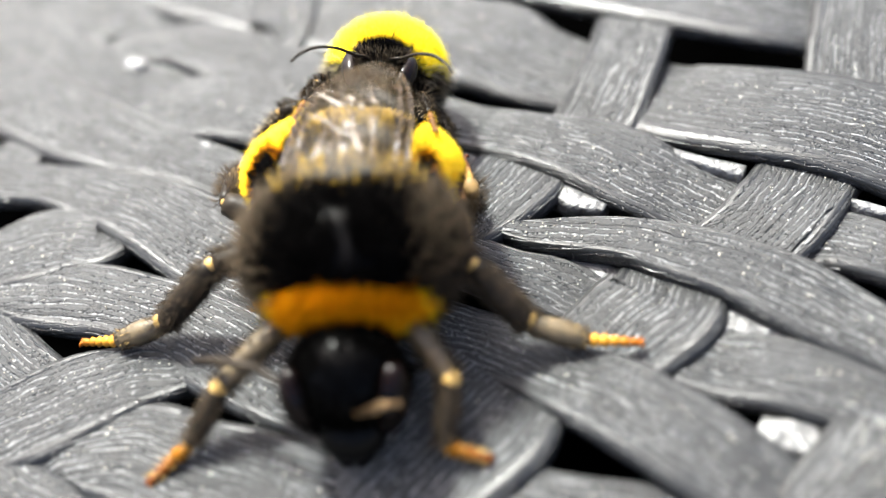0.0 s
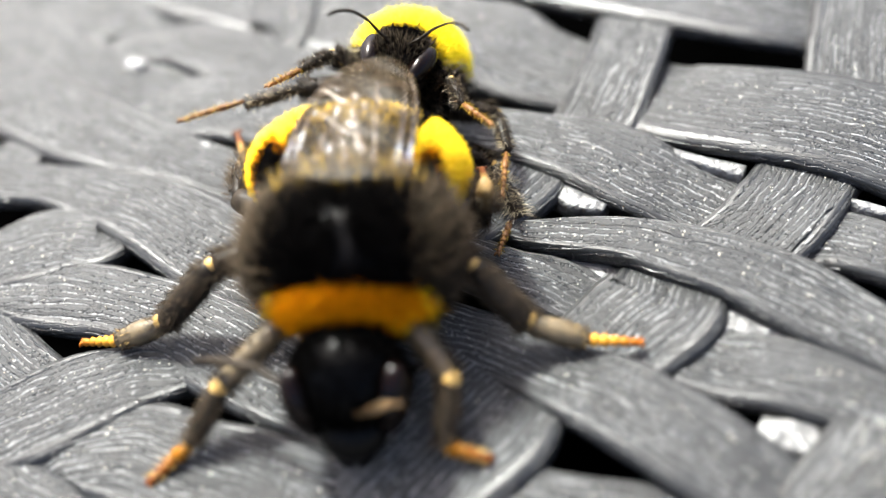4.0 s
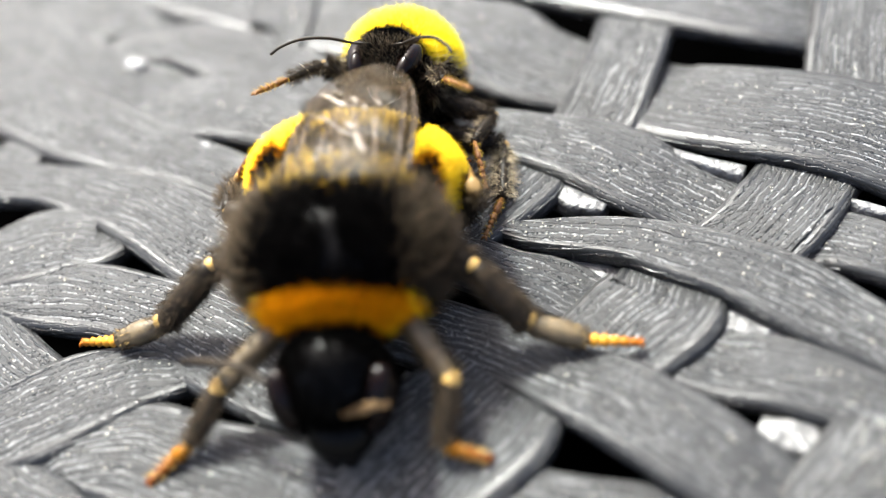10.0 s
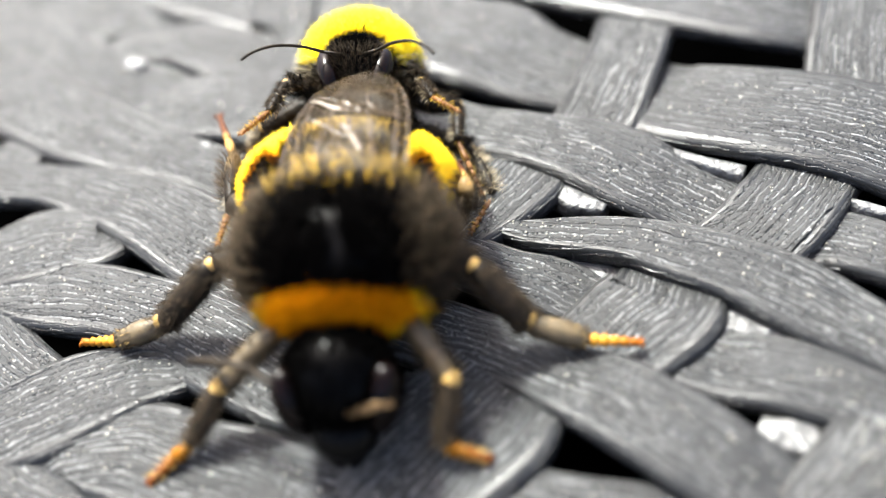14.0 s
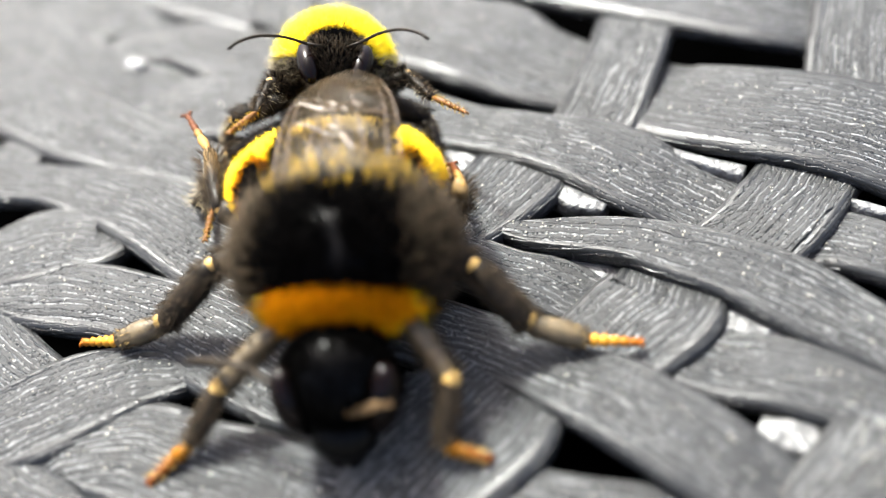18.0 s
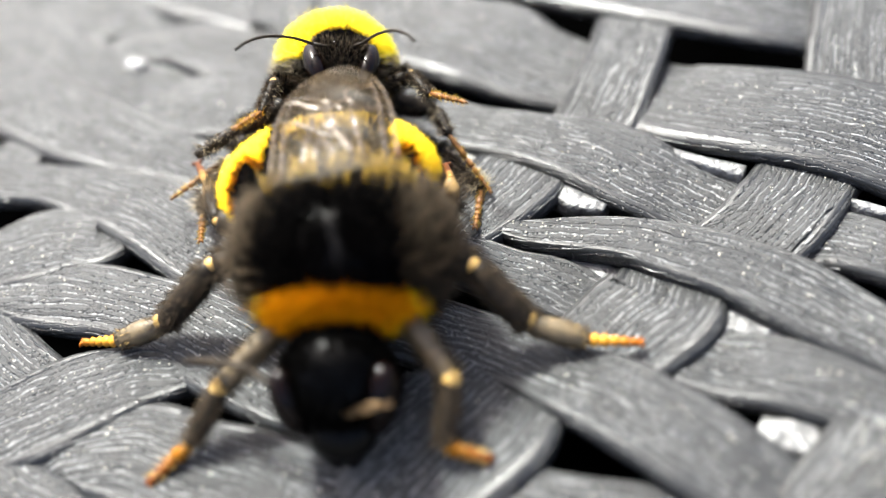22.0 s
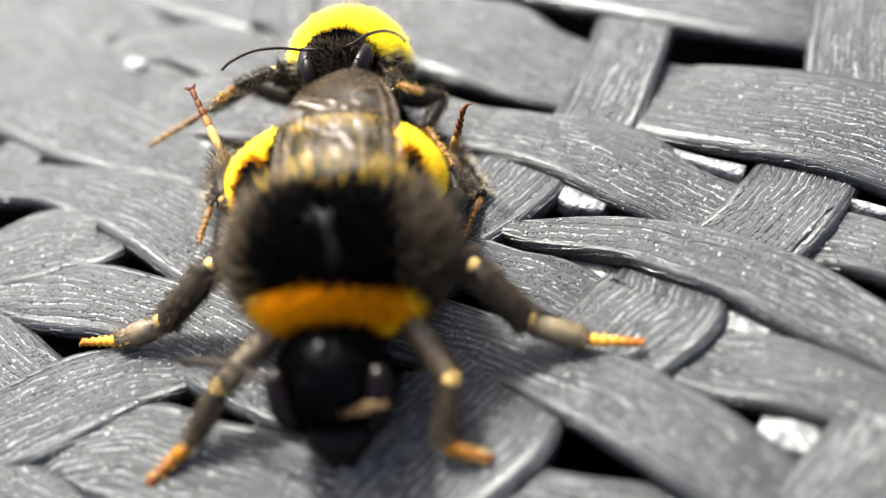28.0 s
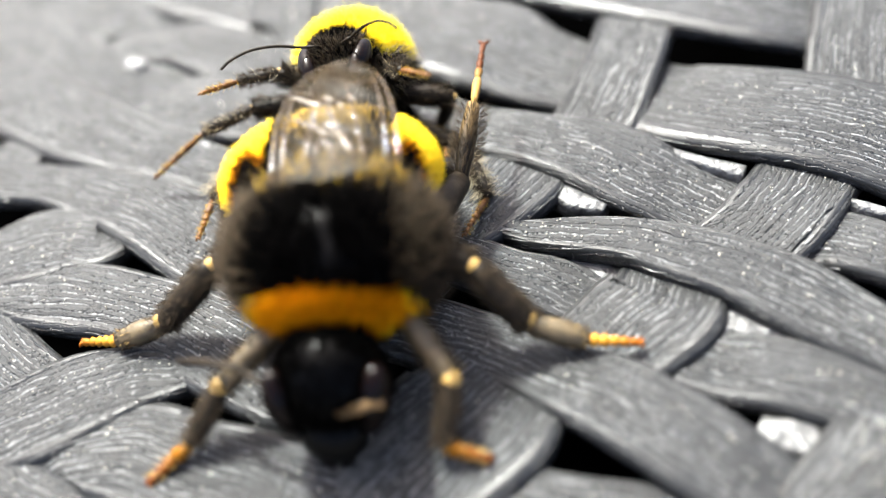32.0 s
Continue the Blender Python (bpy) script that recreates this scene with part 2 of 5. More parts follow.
def spikes(name, material, parent, root, nrm, length, thick, comb, stray, rng, label=""):
    n = len(root)
    d = nrm + np.asarray(comb) + rng.normal(size=(n, 3)) * stray
    d /= np.linalg.norm(d, axis=1)[:, None]
    ln = length * rng.uniform(0.65, 1.15, n)[:, None]
    a = np.cross(d, rng.normal(size=(n, 3)))
    a /= np.linalg.norm(a, axis=1)[:, None]
    b = np.cross(d, a)
    bend = (np.asarray(comb) * 0.35 + rng.normal(size=(n, 3)) * 0.12) * ln
    verts = np.empty((n, 7, 3))
    for k in range(3):
        w = a * math.cos(k * 2.0944) + b * math.sin(k * 2.0944)
        verts[:, k] = root - nrm * 0.05 + w * thick
        verts[:, 3 + k] = root + d * ln * 0.55 + w * thick * 0.7
    verts[:, 6] = root + d * ln + bend
    base = (np.arange(n) * 7)[:, None, None]
    quads = np.array([[0, 1, 4, 3], [1, 2, 5, 4], [2, 0, 3, 5]])
    tips = np.array([[3, 4, 6], [4, 5, 6], [5, 3, 6]])
    faces = (base + quads[None]).reshape(-1, 4).tolist() + (base + tips[None]).reshape(-1, 3).tolist()
    return mesh_ob(name, verts.reshape(-1, 3), faces, material, parent, True, label)


def aim(a, b):
    """The pose at a whose y axis points to b (millimetres)."""
    a, b = Vector(a), Vector(b)
    return Matrix.Translation(a * MM) @ (b - a).to_track_quat("Y", "Z").to_matrix().to_4x4()


# ---- the woven seat ----
seat = tagged(new("woven_seat"), "dark grey woven plastic chair seat with wood-grain straps", "chair seat", kind="structure")


TOPS = []


def strap(*rows, soft=1.05, name="strap", material=STRAP, label=""):
    """One flat strap that weaves along rows of (x, y, z, width): a domed top, rounded edges and a flat underside."""
    c = glide(rows, 10)
    tang = np.gradient(c[:, :3], axis=0)
    tang /= np.linalg.norm(tang, axis=1)[:, None]
    side = np.cross(tang, (0, 0, 1))
    side /= np.linalg.norm(side, axis=1)[:, None]
    up = np.cross(side, tang)
    along = np.concatenate([[0], np.cumsum(np.linalg.norm(np.diff(c[:, :3], axis=0), axis=1))])
    # half of the section: share of the half width, inset from the edge, height
    outline = [(0, 0, 0.1), (0.35, 0, 0.095), (1, 0.95, 0.065), (1, 0.7, 0.035), (1, 0.48, -0.015), (1, 0.3, -0.075), (1, 0.15, -0.155), (1, 0.05, -0.25), (1, 0, -0.36), (1, 0, -0.55), (1, 0.03, -0.78), (1, 0.14, -0.9), (0.6, 0, -0.95)]
    section = [(-s, -i, h) for s, i, h in outline[:0:-1]] + outline
    n = len(section)
    verts, uvs, share = [], [], []
    for i in range(len(c)):
        half = c[i, 3] / 2
        wob = 0.06 * noise.noise(Vector((along[i] * 0.4, c[0, 0], c[0, 1])))
        for s, inset, h in section:
            across = s * half - inset * min(soft, 0.45 * half)
            share.append(0.5 + 0.5 * across / half)
            verts.append(c[i, :3] + side[i] * (across + wob) + up[i] * h)
            if name == "strap" and h > 0.08:
                TOPS.append(verts[-1])
            uvs.append((along[i], across + (0 if abs(s) < 1 else (h * 0.6 * (-1 if s > 0 else 1)))))
    faces = [(i * n + k, (i + 1) * n + k, (i + 1) * n + (k + 1) % n, i * n + (k + 1) % n) for i in range(len(c) - 1) for k in range(n)]
    faces += [tuple(range(n)), tuple(range((len(c) - 1) * n, len(c) * n))[::-1]]
    return mesh_ob(name, verts, faces, material, seat, uvs=uvs, across=share, label=label)


def pale_piece(*rows):
    return strap(*rows, soft=0.15, name="inner_strap", material=PALE_PLASTIC, label="pale strip set between the straps")


# woven rows
strap((2.72, 24.29, 0.4, 6.76), (6.75, 20.48, 0.5, 6.26), (11.39, 16.95, 0.8, 6.82), (14.92, 14.21, 1, 7.07), (18.43, 12, 0.9, 7.38), (20.8, 11.12, 0.4, 7.76), (23.51, 10.19, -0.27, 7.99), (26.09, 8.23, -0.27, 7.86))
strap((-16.62, 30.42, 0.2, 7.03), (-12.93, 26.67, 0.4, 6.72), (-9.53, 23.55, 0.5, 6.68), (-6.44, 21.1, 0.5, 6.63), (-3.36, 18.72, 0.5, 6.66), (-0.25, 16.55, 0.6, 6.68), (2.57, 14.66, 0.6, 6.49), (4.64, 13.14, 0.5, 6.86), (6.49, 11.43, 0.1, 5.97), (8.9, 9.62, -0.27, 5.27), (10.73, 8.1, -0.27, 5.49), (12.21, 6.24, 0.4, 5.68), (14.41, 4.48, 0.9, 5.87), (16.62, 3, 1.1, 6.11), (18.65, 1.7, 1, 6.31), (20.03, 0.74, 0.8, 6.38), (21.87, -0.72, 0.4, 6.45))
strap((-16.58, 20.95, -0.18, 1.6), (-13.6, 19.75, 0.3, 3.14), (-10.98, 18.46, 0.5, 3.81), (-8.08, 15.83, 0.6, 4.67), (-5.63, 13.35, 0.5, 4.85), (-2.88, 11.19, 0.3, 4.66), (0.02, 8.79, 0.4, 3.97), (2.44, 7.02, 0.6, 3.25), (4.6, 5.62, 0.8, 3.37), (6.35, 4.33, 0.9, 3.88), (7.97, 3.13, 0.8, 4.48), (9.54, 1.6, 0.5, 4.59), (11.07, 0.33, -0.05, 4.37), (12.72, -1.24, -0.32, 4), (14.65, -3.08, -0.27, 3.43), (16.11, -3.87, 0.1, 3.37), (17.35, -5, 0.35, 3.15), (18.67, -6.25, 0.35, 3.09))
strap((1.36, 1.41, -0.05, 0.41), (2.53, 0.41, 0.35, 0.67), (4.01, -0.49, 0.6, 1.52), (5.94, -1.36, 0.8, 2.04), (7.74, -2.22, 1, 2.39), (9.62, -3.6, 1.1, 3.05), (11.31, -4.89, 1.1, 3.28), (12.85, -6.42, 1, 3.63), (14.1, -7.74, 0.8, 3.57), (15.32, -9.11, 0.6, 3.22), (16.45, -10.55, 0.4, 2.81))
strap((-2.45, 1.94, -0.05, 2.03), (-0.54, 0.29, 0.3, 2.3), (1.02, -1.02, 0.4, 2.66), (2.63, -2.32, 0.4, 2.78), (4.24, -3.28, 0.2, 3.12), (5.72, -4.55, -0.14, 3.16), (7.11, -6.36, -0.14, 3.05), (8.32, -7.85, 0.15, 3.17), (9.69, -8.94, 0.35, 3.33), (11.28, -9.82, 0.6, 3.39), (12.75, -10.87, 0.6, 3.22), (14.14, -12, 0.5, 2.96), (15.46, -13.18, 0.3, 2.72))
strap((-5.2, -2.4, -0.14, 2.05), (-2.13, -3.56, 0, 3.35), (0.27, -5.13, 0.1, 3.44), (2.04, -6.7, 0.4, 3.27), (3.67, -8.34, 0.75, 3.38), (5.2, -9.72, 0.9, 3.84), (6.5, -11.13, 0.9, 3.91), (7.68, -12.55, 0.8, 3.92), (8.78, -13.78, 0.5, 3.79), (9.96, -15.02, 0, 3.67))
strap((-2.13, -11.23, -0.23, 3.04), (-0.3, -11.94, 0, 2.72), (1.44, -12.74, 0.2, 2.58), (3.33, -13.49, 0.2, 2.39), (5.37, -14.23, -0.05, 2.48), (7.54, -15.36, -0.27, 2.35))
strap((-23.14, 11.96, 0.3, 3.98), (-21.09, 10.54, 0.5, 3.01), (-18.26, 9.21, 0.7, 2.69), (-15.69, 7.61, 0.8, 3.59), (-13.42, 5.98, 0.9, 4.23), (-11.06, 3.67, 0.8, 4.82), (-9.23, 1.88, 0.4, 5.04), (-7.13, -0.13, -0.09, 5.46), (-4.97, -2.66, -0.23, 6.06))
strap((-24.39, 20.79, 0.4, 6.21), (-21.95, 18.17, 0.7, 5.85), (-19.16, 15.23, 0.8, 5.09), (-16.3, 12.49, 0.8, 4.89), (-13.88, 10.57, 0.7, 3.99), (-11.58, 9, 0.6, 3.25), (-9.15, 7.3, 0.3, 3.07), (-6.84, 5.19, -0.05, 2.94))
strap((-25.22, 26.09, 0.3, 5.84), (-22.14, 23.03, 0.5, 5.31), (-19.31, 20.14, 0.6, 5.19), (-16.75, 17.67, 0.5, 4.69), (-14.22, 15.92, 0.1, 4.69), (-11.88, 14.15, -0.18, 4.5))
strap((-14.72, 14.4, -0.14, 1.39), (-12.75, 13.36, 0.4, 3.78), (-10.46, 13.02, 0.5, 5.2), (-8.27, 11.4, 0.5, 3.67), (-5.52, 9.6, 0.2, 2.96), (-2.91, 7.61, -0.09, 2.42))
strap((-26.98, 31.88, 0.3, 8.88), (-21.51, 27.73, 0.4, 8.12), (-17.38, 24.07, 0.4, 7.06), (-14.38, 22.66, 0.2, 3.36), (-12.46, 21.63, -0.23, 2.36))
strap((-21.91, 2.64, 0, 0.21), (-20.14, 2.59, 0.4, 1.84), (-18.29, 2.08, 0.6, 3.53), (-15.98, 1.23, 0.7, 3.95), (-13.58, -0.07, 0.8, 3.7), (-11.57, -1.57, 0.75, 4.23), (-9.54, -3.54, 0.7, 4.56), (-7.76, -5.26, 0.5, 3.97), (-5.87, -7, 0.2, 3.41), (-4.21, -8.73, -0.23, 3.3))
strap((-23.13, 3.06, 0.3, 3.93), (-20.5, -0.36, 0.4, 4.13), (-18.8, -2.39, 0.3, 3.95), (-17.37, -3.95, -0.14, 4), (-15.6, -6.03, -0.27, 3.93))
strap((-18.19, -7.25, -0.18, 0.38), (-16.46, -7.02, 0.4, 1.84), (-14.86, -7.13, 0.6, 3.89), (-13.23, -7.5, 0.65, 4.84), (-11.4, -8.69, 0.7, 4.72), (-9.36, -9.7, 0.6, 4.93), (-7.21, -11.07, 0.4, 4.78), (-5.32, -12.39, -0.09, 4.31), (-3.56, -13.93, -0.27, 4.03))
strap((-21.47, -5.96, 0.2, 3.61), (-19.22, -7.33, 0.4, 3.12), (-17.51, -8.57, 0.4, 3.32), (-16.04, -9.77, 0.2, 3.2), (-14.36, -11.02, -0.14, 2.92))
strap((19.75, 3.49, -0.27, 4.54), (20.44, 5.17, 0.4, 4.32), (21.26, 7, 0.9, 4.21), (22.47, 9.36, 1, 4.2), (25.17, 14.32, 0.3, 4.22), soft=0.5)
strap((7.15, 5, -0.27, 4.28), (8.44, 6.05, 0.35, 4.23), (9.35, 7.2, 0.8, 4.11), (10.44, 8.85, 0.95, 3.88), (11.74, 11.47, 0.7, 4.07), (13.36, 14.9, -0.27, 4.21), soft=0.5)
strap((10.35, -4.1, -0.32, 4.64), (12.84, -3.04, 0.1, 4.54), (14.33, -2.15, 0.6, 4.6), (15.64, -0.89, 0.45, 4.46), (17.47, 1.14, -0.27, 4.59), soft=0.5)
strap((-1.51, -0.4, -0.23, 3.57), (0.69, 0.91, 0.35, 3.6), (2.65, 2.07, 0.6, 4.4), (3.98, 3.26, 0.5, 4.83), (5.68, 5.48, -0.23, 4.84), soft=0.5)
strap((3.05, -8.12, -0.23, 4.36), (5.37, -7.06, 0.2, 5), (6.89, -6.42, 0.6, 5.37), (8.04, -5.84, 0.75, 5.28), (9.12, -4.25, 0.2, 4.51), (10.53, -2.85, -0.23, 4.62), soft=0.5)
strap((-5.91, -12.63, -0.05, 5.87), (-3.93, -11.39, 0.3, 6.19), (-2.13, -10.16, 0.5, 6.67), (-0.29, -9.07, 0.65, 6.92), (1.02, -7.65, 0.2, 6.19), (2.34, -6.46, -0.23, 6.02), soft=0.5)
strap((10.06, -16.14, 0.2, 3.28), (11.79, -15.08, 0.6, 3.69), (12.99, -14.23, 0.7, 3.77), (14.19, -13.39, 0.5, 3.87), (15.77, -12.07, -0.23, 3.95), soft=0.5)
strap((-22.56, 4.37, 0.3, 4.29), (-20.36, 4.78, 0.5, 4.2), (-18.62, 4.91, 0.7, 4.82), (-16.86, 4.9, 0.7, 4.35), (-15.53, 4.51, 0.6, 3.13), (-14.74, 5.27, 0.1, 2.15), soft=0.5)
strap((-21.08, -5.52, 0.2, 3.93), (-19.02, -5.01, 0.5, 4.4), (-17.34, -4.65, 0.7, 4.78), (-15.57, -4.21, 0.8, 4.51), (-13.59, -3.94, 0.75, 3.54), (-11.76, -3.99, 0.6, 2.25), (-10.48, -3.3, -0.18, 1.69), soft=0.5)
strap((-7.08, 17.35, -0.14, 4.17), (-6.37, 17.66, 0.8, 3.93), (-5.73, 19.43, 0.9, 3.7), (-4.98, 22.56, 0.5, 3.86), soft=0.5)
strap((-21.81, 10.48, -0.09, 3.94), (-20.82, 11.68, 0.3, 3.2), (-19.93, 12.77, 0.4, 3.14), (-19.35, 15.1, -0.18, 3.52), soft=0.5)
# short pale pieces between the straps
pale_piece((10.19, -6.66, 0.15, 1.7), (11.2, -7.33, 0.2, 1.44), (12.65, -8.24, 0.1, 0.64))
pale_piece((10.03, -11.68, -0.1, 1), (10.86, -12.28, 0, 1.38), (11.79, -12.74, -0.1, 1.59))
pale_piece((5.68, 1.96, 0.2, 1.25), (6.52, 1.13, 0.2, 1.46), (7.47, 0.43, 0.1, 0.93))
pale_piece((0.44, 5.74, 0.1, 1.46), (1.7, 5.01, 0.2, 1.59), (2.68, 4.85, 0.1, 1.06))
pale_piece((5.09, -2.35, -0.2, 1.07), (6.17, -2.95, -0.2, 1.37), (7.08, -3.22, -0.2, 1.03))
pale_piece((-14.81, 17.9, 0.45, 0.81), (-14.29, 17.62, 0.45, 1.01), (-13.81, 17.51, 0.45, 0.7))
pale_piece((-9.57, 14.19, 0.4, 0.83), (-8.89, 13.43, 0.4, 1.5), (-8.26, 12.84, 0.4, 0.75))
pale_piece((-11.2, 9.94, 0.5, 0.72), (-10.71, 9.64, 0.5, 0.91), (-10.2, 9.46, 0.5, 0.53))
pale_piece((-18.52, 11.93, 0.2, 0.97), (-17.84, 11.27, 0.2, 1.15), (-17.06, 10.69, 0.2, 0.61))
pale_piece((-22.87, 20.49, 0.2, 1.87), (-22.16, 19.84, 0.2, 2.24), (-21.59, 19.39, 0.2, 1.21))
# two pale strips that paint the bright sheen along a strap's near rim
pale_piece((11.2, 2.72, 0.2, 0.46), (12.52, 1.57, 0.2, 0.7), (13.78, 0.68, 0.1, 0.89))
pale_piece((17.24, -2.16, 0.1, 0.42), (17.95, -2.78, 0.1, 0.61), (19.07, -3.55, 0, 0.55))

# pale grains lying on the straps, added in place of glints off small bumps
rng = np.random.default_rng(5)
tops = np.array(TOPS)
tops = tops[rng.integers(0, len(tops), 2600)] + rng.uniform(-0.22, 0.22, (2600, 3)) * (1, 1, 0)
size = 0.018 + 0.05 * rng.random(2600) ** 4
corner = np.array([(1, 0, 0), (0, 1, 0), (-1, 0, 0), (0, -1, 0), (0, 0, 1), (0, 0, -1)], dtype=float)
verts = (tops[:, None, :] + (0, 0, 0.02) + corner[None] * size[:, None, None] * rng.uniform(0.6, 1.3, (2600, 6, 1))).reshape(-1, 3)
octa = np.array([(0, 1, 4), (1, 2, 4), (2, 3, 4), (3, 0, 4), (1, 0, 5), (2, 1, 5), (3, 2, 5), (0, 3, 5)])
dust = mesh_ob("dust", verts, (np.arange(2600)[:, None, None] * 6 + octa).reshape(-1, 3), GLINT_GRAIN, None, False)
tagged(dust, "pale grains scattered over the straps in place of small glints", "dust", kind="stuff")

# added slab below the straps; its near-black colour paints the shade in the gaps
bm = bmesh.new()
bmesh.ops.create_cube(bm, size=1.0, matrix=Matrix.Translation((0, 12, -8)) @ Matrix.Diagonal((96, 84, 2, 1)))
part("lining", bm, UNDER, seat, "added black slab that paints the shade in the strap gaps")
bm = bmesh.new()
bmesh.ops.create_grid(bm, x_segments=1, y_segments=1, size=20000)
ground = part("ground", bm, PAVING, None)
ground.location.z = -0.43
tagged(ground, "grey paving below the chair", "ground", kind="structure")


# ---- the insects ----
def segment(name, length, radii, material, parent, flat=1.0, label=""):
    """A leg segment along y, with its joints rounded."""
    bm = bmesh.new()
    k = len(radii) - 1
    pts = glide([(0, length * i / k, 0, r) for i, r in enumerate(radii)], 4)
    pts = [(0, -0.06, 0, radii[0] * 0.5)] + [tuple(p) for p in pts] + [(0, length + 0.06, 0, radii[-1] * 0.5)]
    tube(bm, [p[:3] for p in pts], [p[3] for p in pts], 10, flat)
    return part(name, bm, material, parent, label)


def leg_poses(hip, joints, lengths):
    """The pose of each segment, in the insect's space, for the joints that it points at."""
    out, p = [], Vector(hip)
    for q, ln in zip(joints, lengths):
        d = (Vector(q) - p).normalized()
        out.append(aim(p, p + d))
        p = p + d * ln
    return out


def hairs_on(ob, length, radius, count, hair_len, material, seed, outer=0, thick=0.016, lean=0.7):
    """Hairs round a leg segment; outer limits them to the side of that sign."""
    rng = np.random.default_rng(seed)
    a = rng.uniform(0, 2 * math.pi, count) if not outer else (0 if outer > 0 else math.pi) + rng.normal(size=count) * 0.7
    y = rng.uniform(0.03, 0.98, count) * length
    nrm = np.stack([np.cos(a), np.zeros(count), np.sin(a)], 1)
    root = nrm * radius + np.stack([np.zeros(count), y, np.zeros(count)], 1)
    return spikes("leg_hair", material, ob, root, nrm, hair_len, thick, (0, lean, 0), 0.22, rng)


def leg(bee, name, hip, joints, radii, materials, flat=1.0, claw=0.12, knee_size=0):
    """A leg through hip and joints: a femur that carries the tibia, the basitarsus if it has one, and the jointed tarsus with two claws."""
    pts = [Vector(hip)] + [Vector(j) for j in joints]
    lengths = [(b - a).length for a, b in zip(pts, pts[1:])]
    segs = []
    names = ("femur", "tibia", "basitarsus", "tarsus") if len(lengths) == 4 else ("femur", "tibia", "tarsus")
    for i, (ln, r, m) in enumerate(zip(lengths, radii, materials)):
        if i == len(lengths) - 1:
            bm = bmesh.new()
            n = 5
            cuts = [0, 0.42, 0.58, 0.71, 0.83, 1.0] if len(lengths) == 3 else [0, 0.2, 0.4, 0.6, 0.8, 1.0]
            for k in range(n):
                y0, y1 = ln * cuts[k], ln * cuts[k + 1]
                w = r[0] * (1.15 - 0.1 * k)
                tube(bm, [(0, y0, 0), (0, y0 + (y1 - y0) * 0.25, 0), (0, y0 + (y1 - y0) * 0.8, 0), (0, y1 + 0.02, 0)], [w * 0.6, w * 0.78, w * 1.05, w * 0.72], 8)
            for s in (-1, 1):
                tube(bm, [(0, ln, 0), (s * claw, ln + claw * 1.2, 0), (s * claw * 1.5, ln + claw * 2.2, -claw)], [r[0] * 0.6, r[0] * 0.4, 0.012], 6)
            ob = part(names[i], bm, m, segs[0])
        else:
            ob = segment(name if i == 0 else names[i], ln, r, m, segs[0] if segs else bee, flat if i else 1.0)
        segs.append(ob)
    for i in (1,):
        bm = bmesh.new()
        k = knee_size or max(radii[i][0], 0.12) * 0.85
        ball(bm, (0, 0.02, 0), (k, k * 1.1, k), segments=12)
        knee = part("knee", bm, KNEE, segs[0], "cream-coloured knee joint")
        knee.location = Vector((0, lengths[0], 0.03)) * MM
    place_leg(segs, leg_poses(hip, joints, lengths))
    return [segs, lengths, Vector(hip)]


def place_leg(segs, poses):
    segs[0].matrix_basis = poses[0]
    inv = poses[0].inverted()
    for ob, m in zip(segs[1:], poses[1:]):
        ob.matrix_basis = inv @ m


GLINTS = {-1: ((0.66, 0.93, 0.52, 0.4, 0.06), (0.47, 0.82, 0.3, 0.2, 0.05), (0.6, 0.5, 0.55, 0.3, 0.04)),
         1: ((0.63, 0.2, 0.57, 0.36, 0.06), (0.6, 0.5, 0.55, 0.6, 0.04), (0.52, 0.38, 0.48, 0.46, 0.055), (0.4, 0.2, 0.37, 0.34, 0.05), (0.35, 0.3, 0.14, 0.46, 0.045))}


